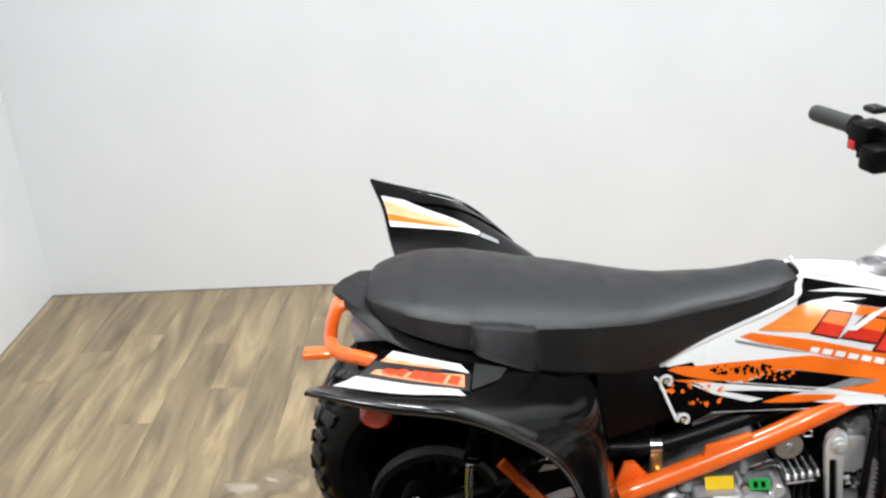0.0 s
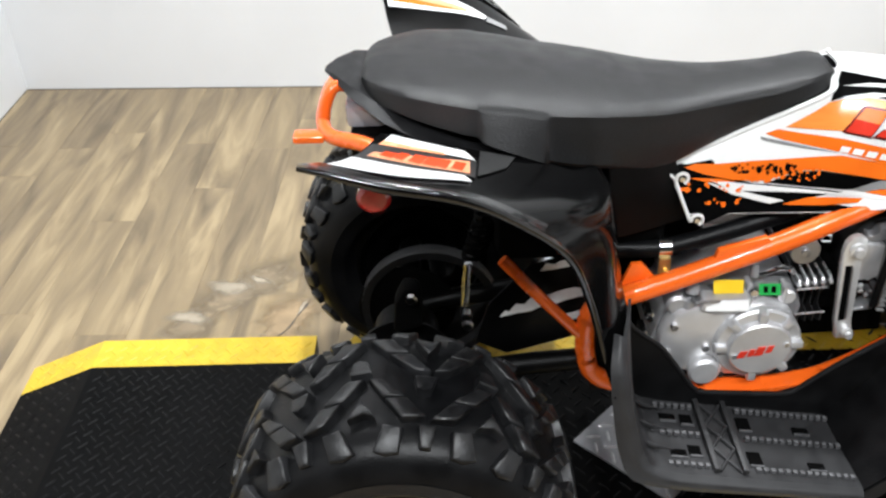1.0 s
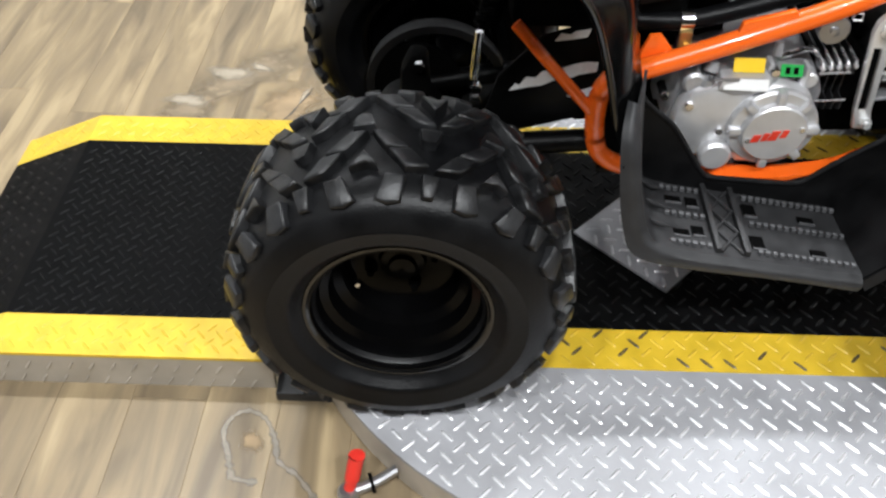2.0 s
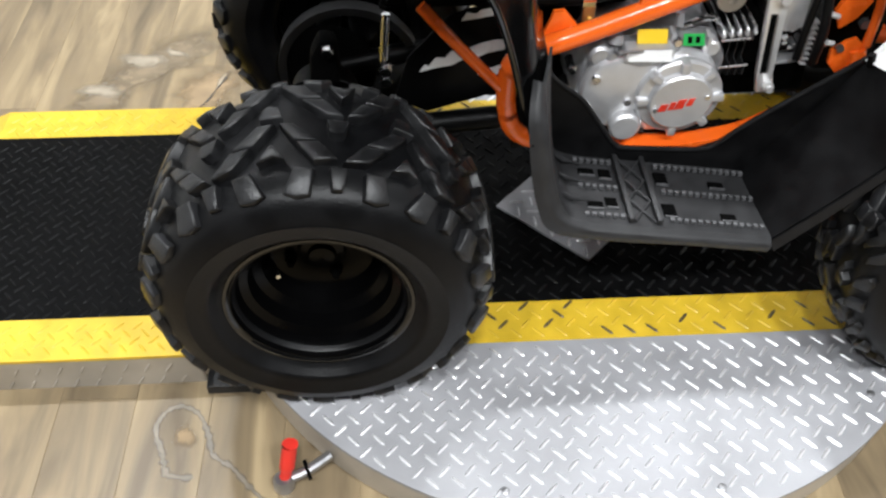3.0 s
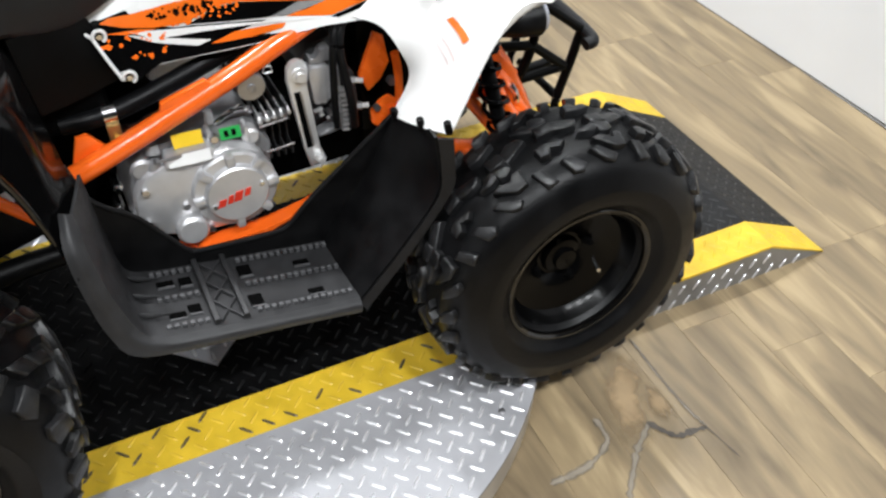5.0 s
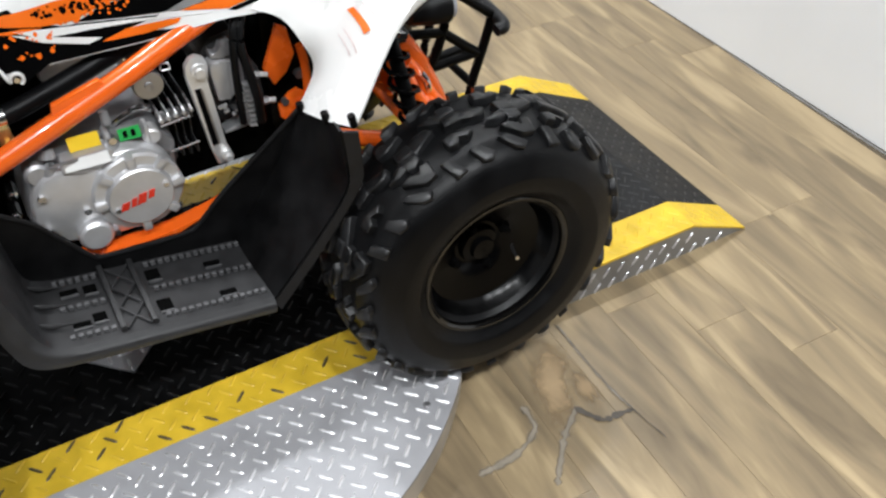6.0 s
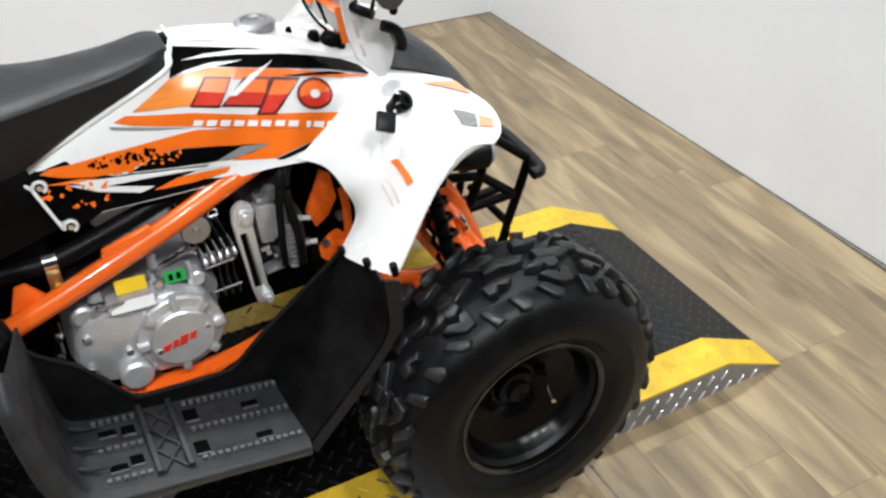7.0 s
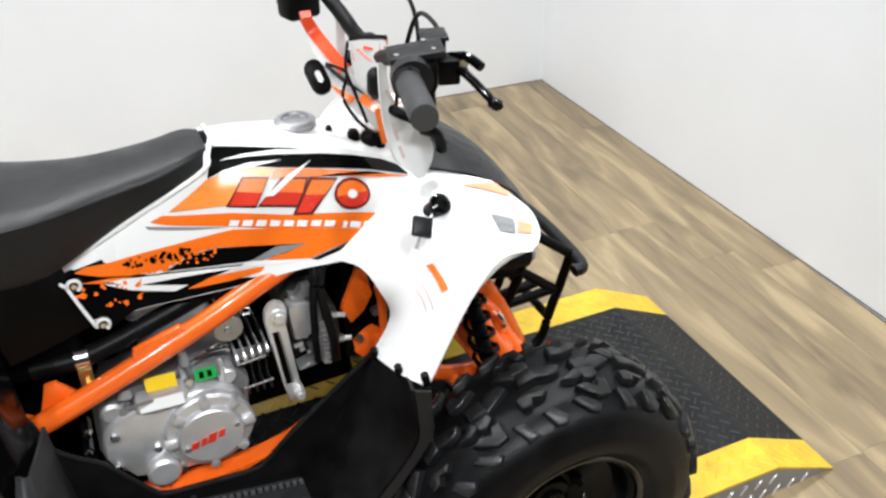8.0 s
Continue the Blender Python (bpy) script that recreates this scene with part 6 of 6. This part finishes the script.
oval = lambda rx, rz, n=20: [(0.791 + rx * math.cos(a) + 0.35 * rz * math.sin(a), 0.7285 - 0.2 * rx * math.cos(a) + rz * math.sin(a)) for a in [2 * math.pi * k / n for k in range(n)]]
ink("logo_dark", "logo_shadow", 3, oval(0.0245, 0.0185))
ink("red", "logo_block", 4, [(0.623, 0.743), (0.636, 0.757), (0.669, 0.75), (0.657, 0.737)])
ink("orange", "logo_block", 4, [(0.636, 0.757), (0.65, 0.769), (0.68, 0.764), (0.669, 0.75)])
ink("red", "logo_block", 4, [(0.664, 0.737), (0.682, 0.749), (0.723, 0.741), (0.712, 0.728)])
ink("orange", "logo_block", 4, [(0.682, 0.749), (0.701, 0.76), (0.732, 0.755), (0.723, 0.741)])
ink("red", "logo_block", 4, [(0.709, 0.719), (0.726, 0.738), (0.753, 0.734), (0.728, 0.716)])
ink("orange", "logo_block", 4, [(0.726, 0.738), (0.74, 0.753), (0.772, 0.747), (0.753, 0.734)])
ink("red", "logo_block", 4, oval(0.0215, 0.0155))
ink("orange", "logo_block", 5, [p for p in oval(0.0205, 0.0145) if p[1] > 0.7275])
ink("white", "logo_hole", 6, oval(0.0065, 0.0050, 14))
ink("white", "logo_slash", 5, [(0.671, 0.745), (0.71, 0.764), (0.746, 0.774), (0.712, 0.758), (0.684, 0.744)])
ink("white", "text_bar", 3, [(0.616, 0.718), (0.62, 0.725), (0.632, 0.723), (0.628, 0.716)])
ink("white", "text_bar", 3, [(0.633, 0.715), (0.637, 0.722), (0.65, 0.72), (0.646, 0.713)])
ink("white", "text_bar", 3, [(0.651, 0.712), (0.655, 0.719), (0.668, 0.717), (0.664, 0.71)])
ink("white", "text_bar", 3, [(0.669, 0.709), (0.673, 0.716), (0.686, 0.713), (0.682, 0.707)])
ink("white", "text_bar", 3, [(0.687, 0.706), (0.691, 0.713), (0.704, 0.71), (0.7, 0.704)])
ink("white", "text_bar", 3, [(0.705, 0.703), (0.709, 0.71), (0.722, 0.707), (0.718, 0.7)])
ink("white", "text_bar", 3, [(0.724, 0.7), (0.728, 0.706), (0.741, 0.704), (0.737, 0.697)])
ink("white", "text_bar", 3, [(0.742, 0.696), (0.746, 0.703), (0.76, 0.7), (0.756, 0.693)])
ink("white", "text_bar", 3, [(0.767, 0.69), (0.771, 0.698), (0.777, 0.696), (0.773, 0.689)])
ink("white", "text_bar", 3, [(0.777, 0.689), (0.781, 0.696), (0.795, 0.693), (0.791, 0.686)])
ink("white", "text_bar", 3, [(0.796, 0.686), (0.8, 0.693), (0.813, 0.691), (0.809, 0.683)])

# splashes of paint between the orange and the black
dots = random.Random(11)
for colour, cx, cz, wide, high, count in (("orange", 0.548, 0.689, 0.095, 0.020, 46), ("black", 0.520, 0.693, 0.09, 0.014, 34), ("orange", 0.455, 0.668, 0.09, 0.012, 16), ("orange", 0.470, 0.648, 0.06, 0.012, 9)):
    for panel, side in zip(panels, (-1, 1)):
        bm = bmesh.new()
        for k in range(count):
            x, z, r = cx + dots.uniform(-wide, wide) / 2, cz + dots.uniform(-high, high) / 2, dots.uniform(0.0012, 0.0036) * (1.6 if k % 5 == 0 else 1.0)
            ring = [panel_point(x + r * dots.uniform(0.6, 1.2) * math.cos(a), z + r * dots.uniform(0.6, 1.2) * math.sin(a), side, 0.0030 + 0.0002 * (colour == "black")) for a in [math.pi * i / 3.5 for i in range(7)]]
            bm.faces.new([bm.verts.new(p) for p in ring])
        tagged(part("paint_splash", bm, INKS[colour], panel), kind="stuff")

# ---- floor planks ----
PW, PL = 0.122, 0.914
GAP = 0.0003


def plank_mesh(w, l, name):
    bm = bmesh.new()
    x, y, b = w / 2 - GAP / 2, l / 2 - GAP / 2, 0.0006
    lo = [bm.verts.new((sx * x, sy * y, -0.005)) for sx, sy in ((-1, -1), (1, -1), (1, 1), (-1, 1))]
    mid = [bm.verts.new((sx * x, sy * y, -b)) for sx, sy in ((-1, -1), (1, -1), (1, 1), (-1, 1))]
    hi = [bm.verts.new((sx * (x - b), sy * (y - b), 0)) for sx, sy in ((-1, -1), (1, -1), (1, 1), (-1, 1))]
    bm.faces.new(hi)
    for a, c in ((lo, mid), (mid, hi)):
        for i in range(4):
            j = (i + 1) % 4
            bm.faces.new((a[i], a[j], c[j], c[i]))
    me = bpy.data.meshes.new(name)
    bm.to_mesh(me)
    bm.free()
    me.materials.append(PLANK)
    return me


meshes = {}
rng = random.Random(5)
for i in range(-14, 18):
    start = rng.uniform(0, PL)
    for j in range(-7, 4):
        x, y = i * PW, j * PL + start
        y0, y1 = max(y - PL / 2, -5.0), min(y + PL / 2, 1.80 - 0.014 * (x + 1.4))
        if not -1.55 < x < 2.25 or y1 - y0 < 0.02:
            continue
        size = round(y1 - y0, 3)
        if size not in meshes:
            meshes[size] = plank_mesh(PW, size, "plank")
        ob = new("plank", meshes[size])
        ob.parent = floor
        ob.matrix_basis = pose(0.3, 0, 0, 0, 0, -1.5) @ pose(x - 0.3, (y0 + y1) / 2, 0)

# ---- wear on the floor ----
SCUFF = material("pale_scuffed_vinyl", (0.33, 0.28, 0.21), 0.45, vary=0.15, scale=25)
TEAR = material("torn_vinyl_edge", (0.07, 0.06, 0.05), 0.7, vary=0.3, scale=60)
GREYED = material("greyed_vinyl", (0.22, 0.19, 0.15), 0.4, vary=0.25, scale=30)
STAIN = material("brown_floor_stain", (0.215, 0.165, 0.105), 0.4, vary=0.2, scale=14)
TORN = material("bare_brown_backing", (0.29, 0.205, 0.115), 0.5, vary=0.25, scale=16)


def faded(mat):
    """Wear that thins out towards its edges and in spots."""
    nt = mat.node_tree
    p, out = nt.nodes["Principled BSDF"], nt.nodes["Material Output"]
    fade, clear, mix = nt.nodes.new("ShaderNodeAttribute"), nt.nodes.new("ShaderNodeBsdfTransparent"), nt.nodes.new("ShaderNodeMixShader")
    fade.attribute_name = "fade"
    grain = nt.nodes.new("ShaderNodeTexNoise")
    grain.inputs["Scale"].default_value, grain.inputs["Detail"].default_value = 55.0, 6
    tc = nt.nodes.new("ShaderNodeTexCoord")
    nt.links.new(tc.outputs["Object"], grain.inputs["Vector"])
    add = nt.nodes.new("ShaderNodeMath")
    add.operation = "MULTIPLY_ADD"
    add.use_clamp = True
    nt.links.new(grain.outputs["Fac"], add.inputs[0])
    add.inputs[1].default_value = 2.2
    add.inputs[2].default_value = -1.1
    edge = nt.nodes.new("ShaderNodeMath")
    edge.operation = "MULTIPLY_ADD"
    edge.use_clamp = True
    nt.links.new(fade.outputs["Fac"], edge.inputs[0])
    edge.inputs[1].default_value = 1.3
    nt.links.new(add.outputs[0], edge.inputs[2])
    both_of = nt.nodes.new("ShaderNodeMath")
    both_of.operation = "MULTIPLY"
    soft = nt.nodes.new("ShaderNodeMath")
    soft.operation = "MULTIPLY"
    soft.use_clamp = True
    nt.links.new(fade.outputs["Fac"], soft.inputs[0])
    soft.inputs[1].default_value = 2.2
    nt.links.new(edge.outputs[0], both_of.inputs[0])
    nt.links.new(soft.outputs[0], both_of.inputs[1])
    nt.links.new(both_of.outputs[0], mix.inputs["Fac"])
    nt.links.new(clear.outputs[0], mix.inputs[1])
    nt.links.new(p.outputs[0], mix.inputs[2])
    nt.links.new(mix.outputs[0], out.inputs["Surface"])
    return mat


for m in (SCUFF, GREYED, STAIN, TORN):
    faded(m)


def blot(name, at, rx, ry, turn, mat, seed, z=0.0012):
    """A thin patch of wear with an uneven outline."""
    r = random.Random(seed)
    bm = bmesh.new()
    fade = bm.verts.layers.float.new("fade")
    n = 26
    k1, k2, k3 = (r.uniform(0, 6.3) for q in range(3))
    ring = []
    for k in range(n):
        a = 2 * math.pi * k / n
        d = 1 + 0.22 * math.sin(2 * a + k1) + 0.14 * math.sin(3 * a + k2) + 0.10 * math.sin(7 * a + k3) + r.uniform(-0.07, 0.07)
        p = Vector((rx * d * math.cos(a), ry * d * math.sin(a), 0))
        p.rotate(Matrix.Rotation(radians(turn), 3, "Z"))
        ring.append(bm.verts.new((at[0] + p.x, at[1] + p.y, z)))
    mid = bm.verts.new((at[0], at[1], z + 0.0006))
    mid[fade] = 1.0
    for k in range(n):
        bm.faces.new((ring[k], ring[(k + 1) % n], mid))
    return part(name, bm, mat, floor)


def tear(pts, width, seed, name="tear", mat=None, z=0.0024):
    """A ragged crack or smear along a line on the floor."""
    r = random.Random(seed)
    line = spline([(x, y, 0) for x, y in pts], 6)
    bm = bmesh.new()
    fade = bm.verts.layers.float.new("fade")
    rows = []
    for i, p in enumerate(line):
        d = (line[min(i + 1, len(line) - 1)] - line[max(i - 1, 0)]).normalized()
        w = width * r.uniform(0.3, 1.0) * (0.15 if i in (0, len(line) - 1) else 1)
        s = Vector((-d.y, d.x, 0)) * w + Vector((0, 0, z))
        o = Vector((d.y, -d.x, 0)) * w + Vector((0, 0, z))
        mid = bm.verts.new(p + Vector((0, 0, z)))
        mid[fade] = 1.0
        rows.append((bm.verts.new(p + s), mid, bm.verts.new(p + o)))
    for a, b in zip(rows, rows[1:]):
        bm.faces.new((a[0], a[1], b[1], b[0]))
        bm.faces.new((a[1], a[2], b[2], b[1]))
    return part(name, bm, mat or TEAR, floor)


blot("stain", (-0.40, 0.60), 0.19, 0.10, 38, STAIN, 21, 0.0006)
blot("stain", (-0.30, 0.47), 0.10, 0.11, 20, TORN, 22, 0.0008)
blot("stain", (-0.52, 0.46), 0.11, 0.06, 30, STAIN, 23, 0.0006)
blot("scuff", (-0.455, 0.598), 0.060, 0.042, -20, SCUFF, 1)
blot("scuff", (-0.385, 0.625), 0.04, 0.014, -35, SCUFF, 2)
blot("scuff", (-0.53, 0.487), 0.055, 0.036, -10, SCUFF, 3)
tear([(-0.25, 0.55), (-0.258, 0.52), (-0.275, 0.48), (-0.29, 0.44), (-0.315, 0.40)], 0.003, 4)
blot("scuff", (-0.268, 0.515), 0.008, 0.035, -18, SCUFF, 5)
blot("torn_patch", (1.085, -0.455), 0.052, 0.098, -22, TORN, 6)
blot("torn_patch", (1.130, -0.49), 0.022, 0.055, 4, TORN, 21, 0.0014)
tear([(1.172, -0.345), (1.167, -0.41), (1.166, -0.47), (1.168, -0.53), (1.174, -0.57)], 0.006, 7, "scuff", GREYED, 0.0019)
tear([(1.090, -0.518), (1.062, -0.540), (1.040, -0.556), (1.004, -0.594), (0.972, -0.630)], 0.011, 10, "scuff", GREYED, 0.0019)
tear([(1.010, -0.470), (1.009, -0.500), (1.002, -0.522), (0.960, -0.545), (0.915, -0.552), (0.873, -0.551)], 0.012, 13, "scuff", GREYED, 0.0019)
tear([(1.086, -0.516), (1.104, -0.548), (1.118, -0.564), (1.146, -0.566), (1.174, -0.570)], 0.0075, 11, "torn_edge")
tear([(1.168, -0.339), (1.169, -0.40), (1.167, -0.48), (1.172, -0.56), (1.185, -0.645)], 0.0014, 8)
tear([(-0.256, -0.447), (-0.274, -0.400), (-0.263, -0.368), (-0.239, -0.358), (-0.210, -0.374), (-0.190, -0.414), (-0.180, -0.449), (-0.148, -0.473), (-0.119, -0.507), (-0.082, -0.544)], 0.010, 14, "scuff", GREYED, 0.0019)
tear([(-0.262, -0.43), (-0.250, -0.47), (-0.240, -0.482), (-0.205, -0.488)], 0.011, 15, "scuff", GREYED, 0.0017)
blot("scuff", (-0.225, -0.415), 0.020, 0.030, 0, TORN, 16)
for a, b in ((CORNER_L, CORNER_R), (CORNER_R, RIGHT_END), (LEFT_END, CORNER_L)):
    d = (Vector(b) - Vector(a)).normalized()
    n = Vector((d.y, -d.x)) * 0.0022
    p, q = Vector(a), Vector(b)
    bm = bmesh.new()
    lo = [bm.verts.new((v.x, v.y, 0.0)) for v in (p, q, q + n, p + n)]
    hi = [bm.verts.new((v.x, v.y, 0.002)) for v in (p, q, q + n, p + n)]
    bm.faces.new(hi)
    for i in range(4):
        bm.faces.new((lo[i], lo[(i + 1) % 4], hi[(i + 1) % 4], hi[i]))
    part("edge_gap", bm, TEAR, floor)
